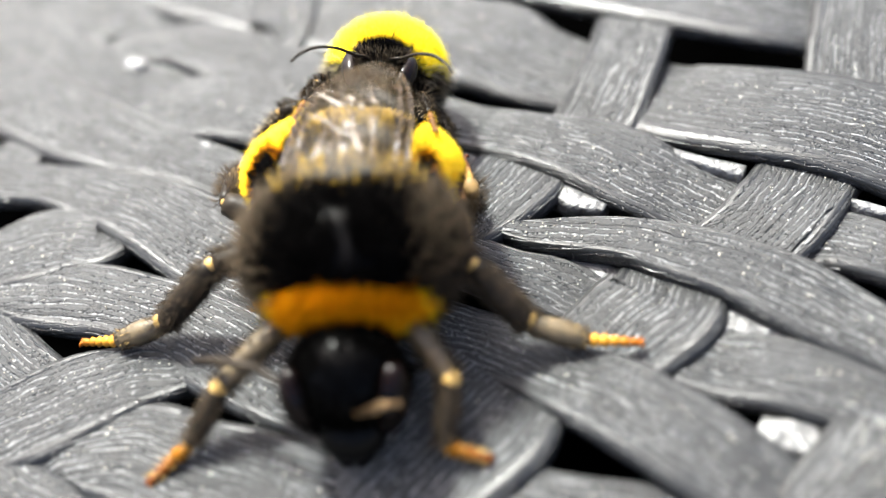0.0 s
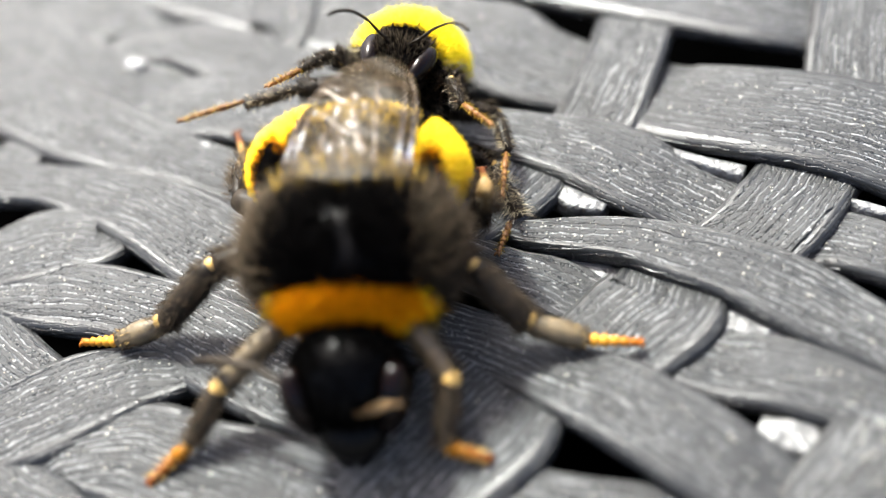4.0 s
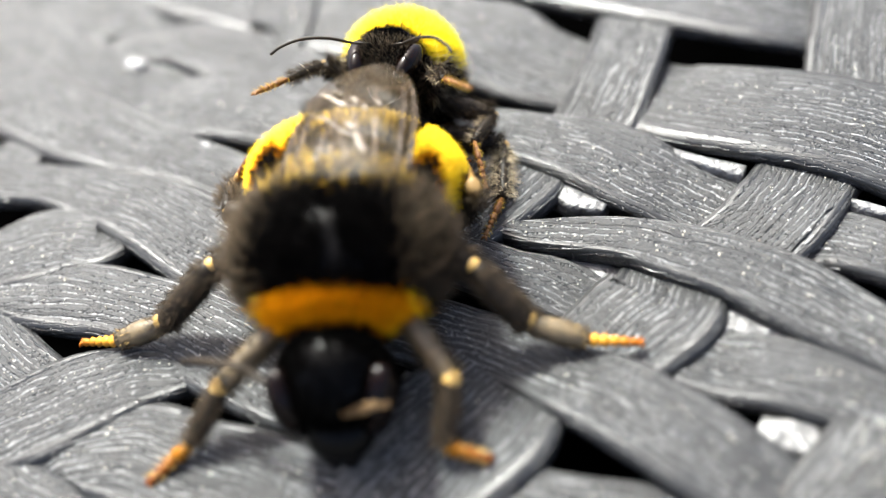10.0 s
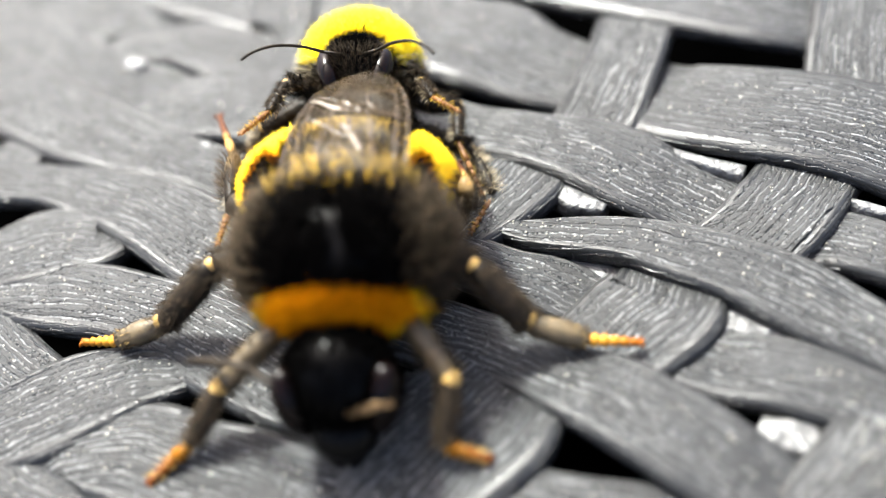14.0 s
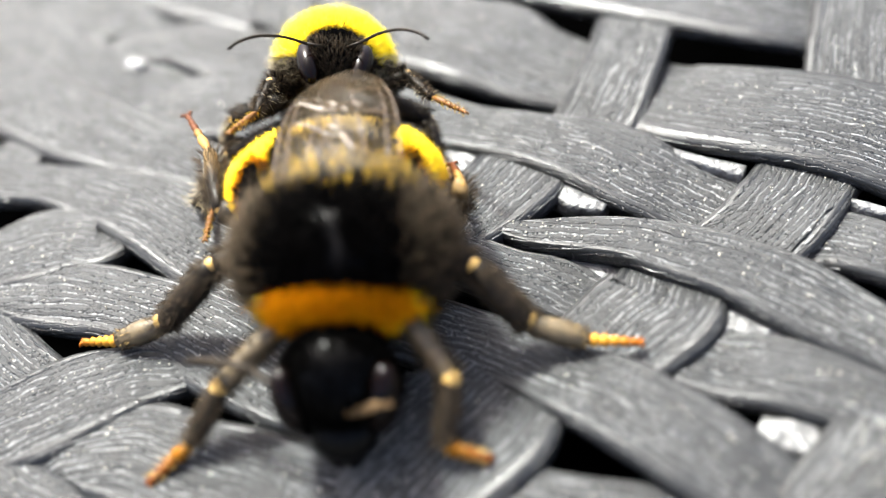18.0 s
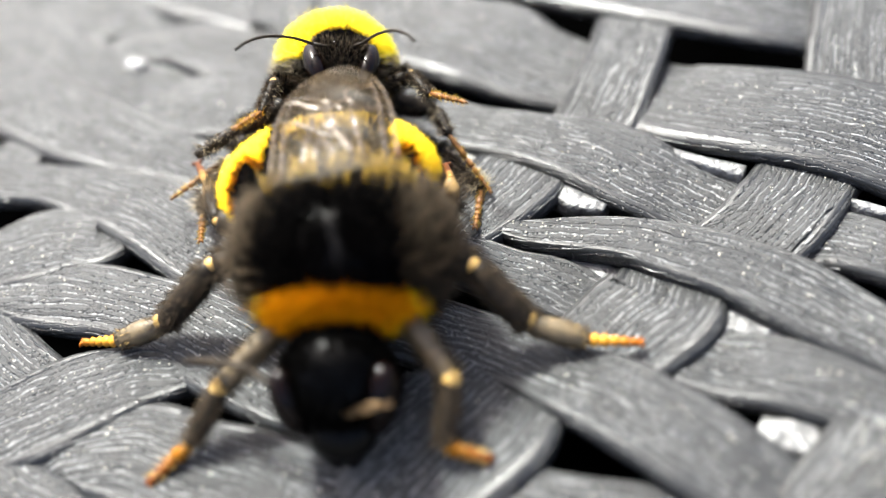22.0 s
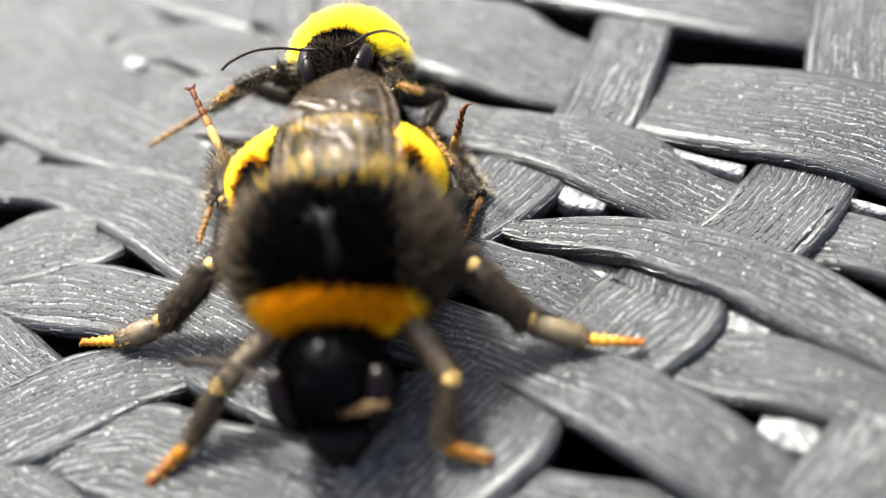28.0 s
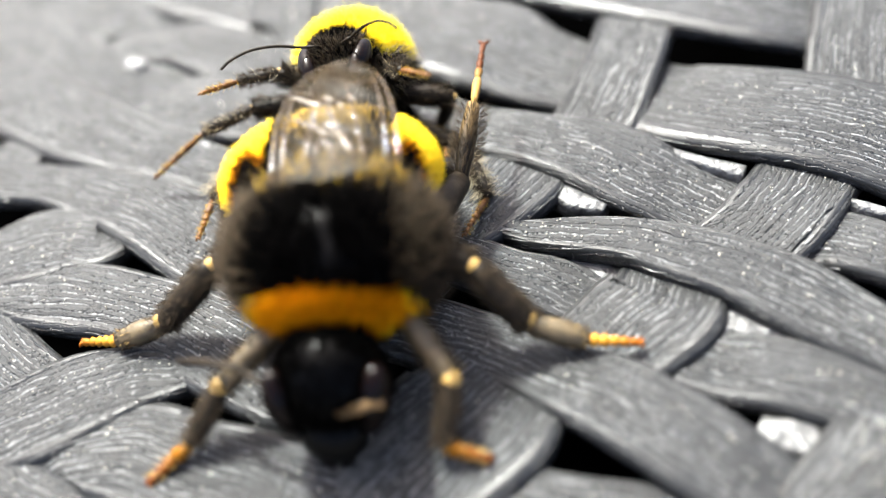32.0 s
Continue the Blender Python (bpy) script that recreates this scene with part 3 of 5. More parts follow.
def wing(name, parent, root, tip, width, sign, lift, label):
    """A narrow wing blade from root to tip with raised veins; its leading edge lies on the outer side."""
    root, tip = np.array(root, float), np.array(tip, float)
    n, k = 44, 15
    d = tip - root
    ln = np.linalg.norm(d)
    d /= ln
    out = np.cross(d, (0, 0, 1)) * sign
    up = np.cross(out, d) * sign
    verts, faces = [], []

    def point(s, c, h=0.0):
        w = width * (0.92 + 0.08 * min(1, s / 0.4)) * math.sqrt(max(0.0, 1 - max(0.0, (s - 0.38) / 0.62) ** 2.2))
        bow = 0.35 * math.sin(math.pi * s) + 0.11 * math.sin(s * 21 + c * 8 * sign + 1.0) * min(1, s * 3) * max(0.0, 1 - abs(2 * c - 1)) ** 0.5
        return root + d * (ln * s) + out * (w * (c - 0.45)) + up * (bow * min(1.0, w / width * 1.5) - 0.9 * (w / width * (c - 0.45)) ** 2 + lift + h)

    for i in range(n):
        for j in range(k):
            verts.append(point(math.sin(i / (n - 1) * math.pi / 2), j / (k - 1)))
    for i in range(n - 1):
        for j in range(k - 1):
            a = i * k + j
            faces.append((a, a + 1, a + k + 1, a + k))
    ob = mesh_ob(name, verts, faces, WING, parent, True, label)
    bm = bmesh.new()
    for c0, c1, s0, s1, r in ((0.98, 0.96, 0.02, 0.8, 0.035), (0.84, 0.86, 0.02, 0.75, 0.035), (0.6, 0.5, 0.05, 0.72, 0.04), (0.5, 0.2, 0.1, 0.62, 0.04), (0.85, 0.55, 0.45, 0.5, 0.035), (0.55, 0.25, 0.6, 0.56, 0.035), (0.88, 0.5, 0.7, 0.66, 0.03), (0.3, 0.05, 0.08, 0.5, 0.03)):
        pts = [tuple(point(s0 + (s1 - s0) * t / 9, c0 + (c1 - c0) * t / 9, 0.01)) for t in range(10)]
        tube(bm, pts, [r * (1 - 0.05 * t) for t in range(10)], 6)
    part("vein", bm, VEIN, ob, "raised brown wing veins")
    # thin pale strips paint in the highlights along the wing's ripples
    bm = bmesh.new()
    for s0, c0, s1, c1, r in GLINTS[sign]:
        pts = [tuple(point(s0 + (s1 - s0) * t / 7 + 0.012 * math.sin(t), c0 + (c1 - c0) * t / 7, -0.01)) for t in range(8)]
        tube(bm, pts, [r * (0.25 + math.sin(math.pi * (t + 0.4) / 7.8)) for t in range(8)], 8)
    part("fold", bm, GLINT, ob, "pale streaks that paint highlights on the wing ripples")
    return ob


# the larger insect, standing with its head towards the camera
QUEEN = mm(-3.6, -3.3, 0, 0, 0, -11.5)
queen = tagged(new("bumblebee"), "large black bumblebee with orange collar standing on woven straps", "bumblebee")
queen.matrix_basis = QUEEN

COLLAR = np.array((0, -0.85, -0.35))
bm = bmesh.new()
ball(bm, (0, -0.4, -0.3), (3.75, 3.15, 2.95), lumps=0.06, segments=40)
q_thorax = part("thorax", bm, BLACK_SKIN, queen, "black furry thorax with a bald shiny stripe")
T_C, T_R = (0, -0.4, -0.3), (3.7, 3.1, 2.9)


def bald(u):
    return (np.abs(u[:, 0] - 0.02 + 0.12 * u[:, 1]) < 0.075) & (u[:, 2] > 0.4) & (np.abs(u[:, 1] + 0.46) < 0.3)


def collar(u):
    c = u @ COLLAR
    return (c > 0.555) & (c < 0.80 + 0.1 * (np.abs(u[:, 0] - 0.5) < 0.12)) & (u[:, 2] > -0.3)


fur("black_fur", BLACK_HAIR, q_thorax, T_C, T_R, 24000, 0.85, 0.027, (0, 0.35, 0), lambda u: ~collar(u) & ~bald(u) & ~((u[:, 1] > 0.5) & (u[:, 2] > 0.2) & (np.abs(u[:, 0]) < 0.5)), seed=1)
fur("brown_side_fur", BROWN_HAIR, q_thorax, T_C, T_R, 6500, 1.35, 0.02, (0, 0.5, 0), lambda u: (np.abs(u[:, 0]) > 0.7 + 0.05 * np.sin(37 * u[:, 1]) + 0.05 * np.sin(53 * u[:, 2])) & ~collar(u), seed=2, stray=0.5, ragged=0.05)
fur("tawny_rear_fur", TAWNY_HAIR, q_thorax, T_C, T_R, 2800, 1.05, 0.024, (0, 0.7, 0.3), lambda u: (u[:, 1] > 0.33 + 0.1 * np.sin(31 * u[:, 0])) & (u[:, 2] > 0.1) & (np.abs(u[:, 0]) < 0.62), seed=8, label="tawny hair at the back of the thorax", ragged=0.12)
fur("brown_rear_fur", BROWN_HAIR, q_thorax, T_C, T_R, 4000, 1.0, 0.024, (0, 0.6, 0.2), lambda u: (u[:, 1] > 0.2) & (u[:, 2] > 0.05) & (np.abs(u[:, 0]) < 0.75), seed=19, stray=0.5, ragged=0.12)
fur("orange_collar", ORANGE_HAIR, q_thorax, T_C, T_R, 20000, 0.7, 0.021, (0, -0.1, 0.1), collar, seed=3, label="orange-yellow furry collar", ragged=0.02)

fur("yellow_tuft", AMBER_HAIR, q_thorax, T_C, T_R, 1500, 0.85, 0.03, (0, -0.2, -0.1), lambda u: (u @ COLLAR > 0.5) & (u @ COLLAR < 0.86) & (u[:, 2] > -0.35) & ((np.abs(u[:, 0]) > 0.66) | ((np.abs(u[:, 0] - 0.5) < 0.09) & (u @ COLLAR > 0.72))), seed=9, label="yellow hair at the ends of the collar")

bm = bmesh.new()
ball(bm, (0, 0, 0), (2.1, 1.6, 2.1), (-25, 0, 0), lumps=0.05)
ball(bm, (0, -1.2, -1.4), (1.3, 0.9, 1.1), (-25, 0, 0))
q_head = part("head", bm, BLACK_SKIN, queen, "shiny black head")
fur("face_fur", BLACK_HAIR, q_head, (0, 0, 0), (2.05, 1.55, 2.05), 4000, 0.5, 0.03, (0, -0.2, 0.2), lambda u: (u[:, 2] > -0.5), turn=(-25, 0, 0), seed=4)
for s in (-1, 1):
    bm = bmesh.new()
    ball(bm, (0, 0, 0), (0.7, 0.8, 1.5), (-20, s * 12, 0))
    eye = part("eye", bm, EYE_SKIN, q_head, "glossy black compound eye")
    eye.location = Vector((s * 1.62, -0.75, 0.1)) * MM
    bm = bmesh.new()
    ball(bm, (0, 0, 0), (0.45, 0.3, 0.9), (-30, s * 25, 0), segments=14)
    jaw = part("mandible", bm, BLACK_SKIN, q_head, "black mandible")
    jaw.location = Vector((s * 0.5, -1.6, -1.7)) * MM


def feeler(parent, scape, bend, tip, r, material, name="antenna"):
    """A bent feeler: a straight first joint, then a beaded whip."""
    bm = bmesh.new()
    tube(bm, [scape, bend], [r * 0.8, r], 8)
    run = glide([bend, tuple((Vector(bend) + Vector(tip)) / 2 + Vector((0, 0, 0.15))), tip], 16)
    tube(bm, [tuple(p) for p in run], [r * (1.0 + 0.12 * (i % 3 == 0)) for i in range(len(run))], 8)
    return part(name, bm, material, parent, "thin black feeler")


feeler(q_head, (-1.2, -1.1, 0.5), (-3.17, 0.14, 1.08), (-6.0, 1.3, 0.1), 0.15, LEG_BROWN)
feeler(q_head, (0.45, -1.5, 0.36), (1.1, -1.4, 0.42), (2.1, -1.15, 0.45), 0.2, LEG_TAN)

# the abdomen hangs down behind, so that its yellow band makes the rim
TILT = -45
A_C, A_R = (-0.7, 1.5, -0.7), (4.25, 4.3, 2.6)


def under_wings(u):
    return (u[:, 1] > -0.62) & (u[:, 1] < 0.38) & (np.abs(u[:, 0] - 0.1) < 0.36) & (u[:, 2] > 0.1)


bm = bmesh.new()
ball(bm, A_C, (4.3, 4.35, 2.65), (TILT, 0, 0), lumps=0.03, segments=36)
q_abdomen = part("abdomen", bm, BLACK_SKIN, queen, "black abdomen with a broad yellow band")
def band(u, lower=0.0):
    """The two crescents of the yellow band: broad at the flank, with a dark notch, and a narrow strip beside the wings."""
    inner = np.where(u[:, 0] < 0, 0.46, 0.69)
    t = (np.abs(u[:, 0]) - inner) / (1 - inner)
    edge = np.interp(t, (0, 0.15, 0.35, 0.7, 1), (-0.8, -0.66, -0.54, -0.56, -0.62)) + np.where(u[:, 0] < 0, 0.03, 0.13)
    return (t > 0) & (u[:, 1] > edge - lower) & (u[:, 1] < 0.35)


fur("yellow_band", AMBER_HAIR, q_abdomen, A_C, A_R, 30000, 0.5, 0.026, (0, 0.35, -0.2), band, turn=(TILT, 0, 0), seed=5, label="bright yellow furry band")
fur("black_fur", BLACK_HAIR, q_abdomen, A_C, A_R, 12000, 0.55, 0.034, (0, 0.35, -0.1), lambda u: ~band(u, 0.03) & ~under_wings(u), turn=(TILT, 0, 0), seed=6, stray=0.45)
# orange hairs put the band's self-shading into colour along its edge
fur("amber_edge", ORANGE_HAIR, q_abdomen, A_C, A_R, 6000, 0.42, 0.024, (0, 0.35, -0.1), lambda u: band(u, 0.09) & ~band(u, -0.05), turn=(TILT, 0, 0), seed=20, label="orange hair that paints shading along the yellow band's edge")
fur("tawny_fur", TAWNY_HAIR, q_abdomen, A_C, A_R, 12000, 0.42, 0.02, (0, 0.6, 0.1), under_wings, turn=(TILT, 0, 0), seed=7, label="tawny fur under the wings", ragged=0.13)
fur("dark_fur", BLACK_HAIR, q_abdomen, A_C, A_R, 2200, 0.45, 0.026, (0, 0.6, 0.1), under_wings, turn=(TILT, 0, 0), seed=18, label="dark hair among the tawny fur", ragged=0.08)
for s in (-1, 1):
    wing("wing", q_abdomen, (s * 0.75 + 0.3, -2.3, 3.5), (s * 0.12 + 0.3, 4.3, 3.1), 3.5, s, 0.06 + 0.06 * s, "smoky brown folded wing")

BR, RU = LEG_BROWN, LEG_RUST
for hip, joints in (((-2.0, -2.2, 4.0), [(-4.82, -4.76, 2.80), (-6.13, -6.28, 1.35), (-7.61, -7.53, 0.80)]), ((2.0, -2.2, 4.0), [(3.92, -4.83, 2.80), (3.55, -6.75, 1.30), (5.10, -7.09, 0.90)])):
    segs, ln, _ = leg(queen, "front_leg", hip, joints, [(0.45, 0.5, 0.36), (0.34, 0.4, 0.32), (0.28,)], [LEG_OLIVE, BR, FRONT_FOOT], knee_size=0.38)
    hairs_on(segs[0], ln[0], 0.42, 600, 0.45, BROWN_HAIR, 80)
    hairs_on(segs[1], ln[1], 0.34, 450, 0.4, BROWN_HAIR, 81)
    hairs_on(segs[2], ln[2], 0.24, 110, 0.2, GOLD_HAIR, 89)
for hip, joints in (((-3.2, 0.9, 4.0), [(-5.58, 0.10, 4.20), (-8.27, -0.87, 1.80), (-10.43, -1.08, 1.15), (-12.11, -0.85, 0.85)]), ((3.0, 0.3, 4.0), [(4.79, -0.73, 4.20), (6.76, -1.82, 1.90), (8.95, -2.26, 1.25), (10.88, -2.29, 1.00)])):
    segs, ln, _ = leg(queen, "middle_leg", hip, joints, [(0.6, 0.65, 0.45), (0.42, 0.62, 0.5), (0.4, 0.52, 0.34), (0.24,)], [BR, BR, LEG_OLIVE, FOOT])
    for k in range(3):
        hairs_on(segs[k], ln[k], 0.5 if k < 2 else 0.42, 900 if k < 2 else 350, 0.4 if k < 2 else 0.22, BROWN_HAIR, 82 + k)
    hairs_on(segs[2], ln[2], 0.42, 60, 0.14, GOLD_HAIR, 88)
    bm = bmesh.new()
    ball(bm, (0, -0.05, 0.16), (0.4, 0.34, 0.46), segments=16)
    part("knee", bm, KNEE, segs[0], "cream-coloured joint").matrix_basis = segs[2].matrix_basis.copy()
q_hind_l = leg(queen, "hind_leg", (-2.6, 2.4, 3.4), [(-5.61, 3.34, 4.37), (-6.1, 6.49, 2.93), (-6.65, 9.6, 1.01)], [(0.6, 0.7, 0.5), (0.4, 0.58, 0.4), (0.18,)], [BR, HIND_SHIN, HIND_FOOT], 0.7, 0.2, 0.2)
q_hind_r = leg(queen, "hind_leg", (2.6, 2.2, 3.4), [(5.61, 3.14, 4.37), (6.1, 6.29, 2.93), (6.65, 9.4, 1.01)], [(0.6, 0.7, 0.5), (0.4, 0.58, 0.4), (0.18,)], [BR, HIND_SHIN, HIND_FOOT], 0.7, 0.2, 0.2)
for segs in (q_hind_l[0], q_hind_r[0]):
    hairs_on(segs[1], 3.4, 0.5, 500, 0.5, BROWN_HAIR, 70)

# the smaller insect, clinging to the end of the larger one
male = tagged(new("bumblebee"), "smaller bumblebee with bright yellow collar clinging behind another", "bumblebee")
M_R = (2.35, 2.35, 2.2)
bm = bmesh.new()
ball(bm, (0, 0, 0), (2.4, 2.4, 2.25), lumps=0.05, segments=32)
m_thorax = part("thorax", bm, BLACK_SKIN, male, "furry black thorax")


def ruff(u):
    return (u[:, 2] > 0.1 + 0.10 * np.sin(u[:, 0] * 23) * (u[:, 0] > 0)) & (u[:, 1] > -0.80)


fur("yellow_fur", YELLOW_HAIR, m_thorax, (0, 0, 0), M_R, 19000, 0.62, 0.02, (0, -0.1, 0.1), ruff, seed=11, stray=0.45, label="bright yellow collar fur")
fur("black_fur", BLACK_HAIR, m_thorax, (0, 0, 0), M_R, 9000, 0.75, 0.022, (0, -0.15, 0), lambda u: ~ruff(u), seed=12)
fur("pale_fur", PALE_HAIR, m_thorax, (0, 0, 0), M_R, 1800, 0.95, 0.009, (0, -0.15, 0), lambda u: (np.abs(u[:, 0]) > 0.6) & (u[:, 2] < 0.2) & (u[:, 2] > -0.7), seed=15)
bm = bmesh.new()
ball(bm, (0, 0, 0), (1.4, 0.95, 1.2), lumps=0.04, segments=28)
ball(bm, (0, 0.0, -1.1), (0.75, 0.7, 0.8), segments=20)
m_head = part("head", bm, BLACK_SKIN, male, "black furry head")
m_head.location = Vector((0, -2.75, -0.12)) * MM
fur("face_fur", BLACK_HAIR, m_head, (0, 0, 0), (1.4, 0.95, 1.2), 3500, 0.4, 0.018, (0, -0.2, 0.35), lambda u: (np.abs(u[:, 0]) < 0.7) | (u[:, 2] > 0.75), seed=13, stray=0.25)
fur("brown_face_fur", BROWN_HAIR, m_head, (0, 0, 0), (1.4, 0.95, 1.2), 4000, 0.42, 0.016, (0, -0.2, 0.3), lambda u: (np.abs(u[:, 0]) < 0.75) & (u[:, 2] < 0.7), seed=17, stray=0.25)
for s in (-1, 1):
    bm = bmesh.new()
    ball(bm, (0, 0, 0), (0.5, 0.6, 1.12), (-35, s * 14, 0), segments=36)
    eye = part("eye", bm, EYE_SKIN, m_head, "glossy black compound eye")
    eye.location = Vector((s * 1.14, -0.55, -0.12)) * MM
    bm = bmesh.new()
    ball(bm, (0, 0, 0), (0.11, 0.11, 0.11), segments=10)
    ocellus = part("simple_eye", bm, EYE_SKIN, m_head)
    ocellus.location = Vector((s * 0.28, -0.8, 0.75)) * MM


def whip(parent):
    """A feeler along y: first joint, then a whip of fine rings that droops at its end."""
    bm = bmesh.new()
    tube(bm, [(0, -0.1, 0), (0, 0.9, 0.12)], [0.06, 0.07], 8)
    run = glide([(0, 0.9, 0.12), (0, 1.9, 0.36), (0, 3.0, 0.38), (0, 3.9, 0.12), (0, 4.4, -0.2)], 9)
    tube(bm, [tuple(p) for p in run], [0.066 * (1.0 + 0.14 * (i % 3 == 0)) for i in range(len(run))], 8)
    return part("antenna", bm, LEG_BROWN, parent, "thin black feeler")


m_antenna_l, m_antenna_r = whip(m_head), whip(m_head)
bm = bmesh.new()
ball(bm, (0, 1.7, 0), (2.2, 1.9, 1.5), lumps=0.03, segments=32)
m_abdomen = part("abdomen", bm, BLACK_SKIN, male, "black furry abdomen curled under")
m_abdomen.matrix_basis = mm(0, 0.4, -1.2, -78, 0, 0)
fur("black_fur", BLACK_HAIR, m_abdomen, (0, 1.7, 0), (2.2, 1.9, 1.5), 6000, 0.7, 0.026, (0, 0.7, 0), None, seed=14)

M_FRONT, M_MID, M_HIND = [(0.32, 0.36, 0.24), (0.2, 0.24, 0.17), (0.125,)], [(0.4, 0.5, 0.34), (0.22, 0.3, 0.2), (0.13,)], [(0.4, 0.45, 0.3), (0.25, 0.42, 0.36), (0.15,)]
m_front_l = leg(male, "front_leg", (-1.5, -1.3, -1.2), [(-3.35, -1.92, -0.77), (-4.03, -3.29, -1.90), (-4.69, -5.19, -2.78)], M_FRONT, [BR, BR, RU], claw=0.08)
m_front_r = leg(male, "front_leg", (1.5, -1.3, -1.2), [(2.36, -2.99, -0.57), (3.29, -4.50, -1.26), (4.56, -6.25, -1.63)], M_FRONT, [BR, BR, RU], claw=0.08)
m_mid_l = leg(male, "middle_leg", (-2.1, -0.5, -1.5), [(-4.27, -1.24, -2.93), (-5.79, -1.88, -4.81), (-8.03, -1.58, -7.07)], M_MID, [BR, BR, RU], claw=0.08)
m_mid_r = leg(male, "middle_leg", (2.1, -0.5, -1.5), [(4.47, -0.17, -1.70), (3.64, 0.40, -3.66), (5.09, -2.17, -4.89)], M_MID, [BR, BR, RU], claw=0.08)
m_hind_l = leg(male, "hind_leg", (-2.1, -0.5, -2.9), [(-4.30, -1.36, -4.75), (-5.21, -2.01, -7.31), (-4.88, -3.92, -8.73)], M_HIND, [BR, BR, RU], 0.7, claw=0.08)
m_hind_r = leg(male, "hind_leg", (2.1, -0.5, -2.9), [(4.76, -0.28, -4.26), (6.57, -0.97, -6.29), (6.18, -3.17, -7.16)], M_HIND, [BR, BR, RU], 0.7, claw=0.08)
fur("brown_fur", BROWN_HAIR, m_thorax, (0, 0, 0), M_R, 2500, 0.85, 0.018, (0, -0.15, 0), lambda u: ~ruff(u) & (u[:, 1] < 0.3), seed=16)
for k, (segs, ln, _) in enumerate((m_front_l, m_front_r, m_mid_l, m_mid_r, m_hind_l, m_hind_r)):
    hairs_on(segs[0], ln[0], 0.33, 400, 0.45, BLACK_HAIR, 40 + k)
    hairs_on(segs[0], ln[0], 0.33, 350, 0.45, BROWN_HAIR, 30 + k)
    hairs_on(segs[-1], ln[-1], 0.11, 130, 0.2, TAWNY_HAIR, 90 + k, thick=0.012)
    hairs_on(segs[1], ln[1], 0.22, 350, 0.3 if k < 4 else 0.5, BROWN_HAIR, 50 + k)
    hairs_on(segs[1], ln[1], 0.22, 20 if k < 2 else 80 if k < 4 else 420, 0.4 if k < 4 else 0.75, PALE_HAIR, 60 + k, 0 if k > 3 else 1 if k % 2 else -1, 0.009, 0.5)


# ---- what moves ----
def body_walk(ob, rows):
    walk(ob, [(t, mm(*v)) for t, *v in rows])


def sway(obs, rows):
    for ob, base in zip(obs, ((0, 0, 5.2), (0, -5.3, 3.4))):
        walk(ob, [(t, mm(base[0] + x, base[1] + y, base[2])) for t, x, y in rows])


def abdomen_walk(ob, rows):
    """Turns the abdomen about the middle of the thorax: yaw and lift in degrees."""
    pivot, rest = mm(0, -1.0, 5.0), mm(0, 3.9, -0.3)
    walk(ob, [(t, pivot @ mm(0, 0, 0, lift, 0, yaw) @ rest) for t, yaw, lift in rows])


def leg_walk(made, rows):
    segs, lengths, hip = made
    keys = [[] for _ in segs]
    for t, *v in rows:
        poses = leg_poses(hip, [v[i:i + 3] for i in range(0, len(v), 3)], lengths)
        inv = poses[0].inverted()
        for i, m in enumerate(poses):
            keys[i].append((t, inv @ m if i else m))
    for ob, k in zip(segs, keys):
        walk(ob, k)


def point_walk(ob, base, rows):
    walk(ob, [(t, aim(base, v)) for t, *v in rows])


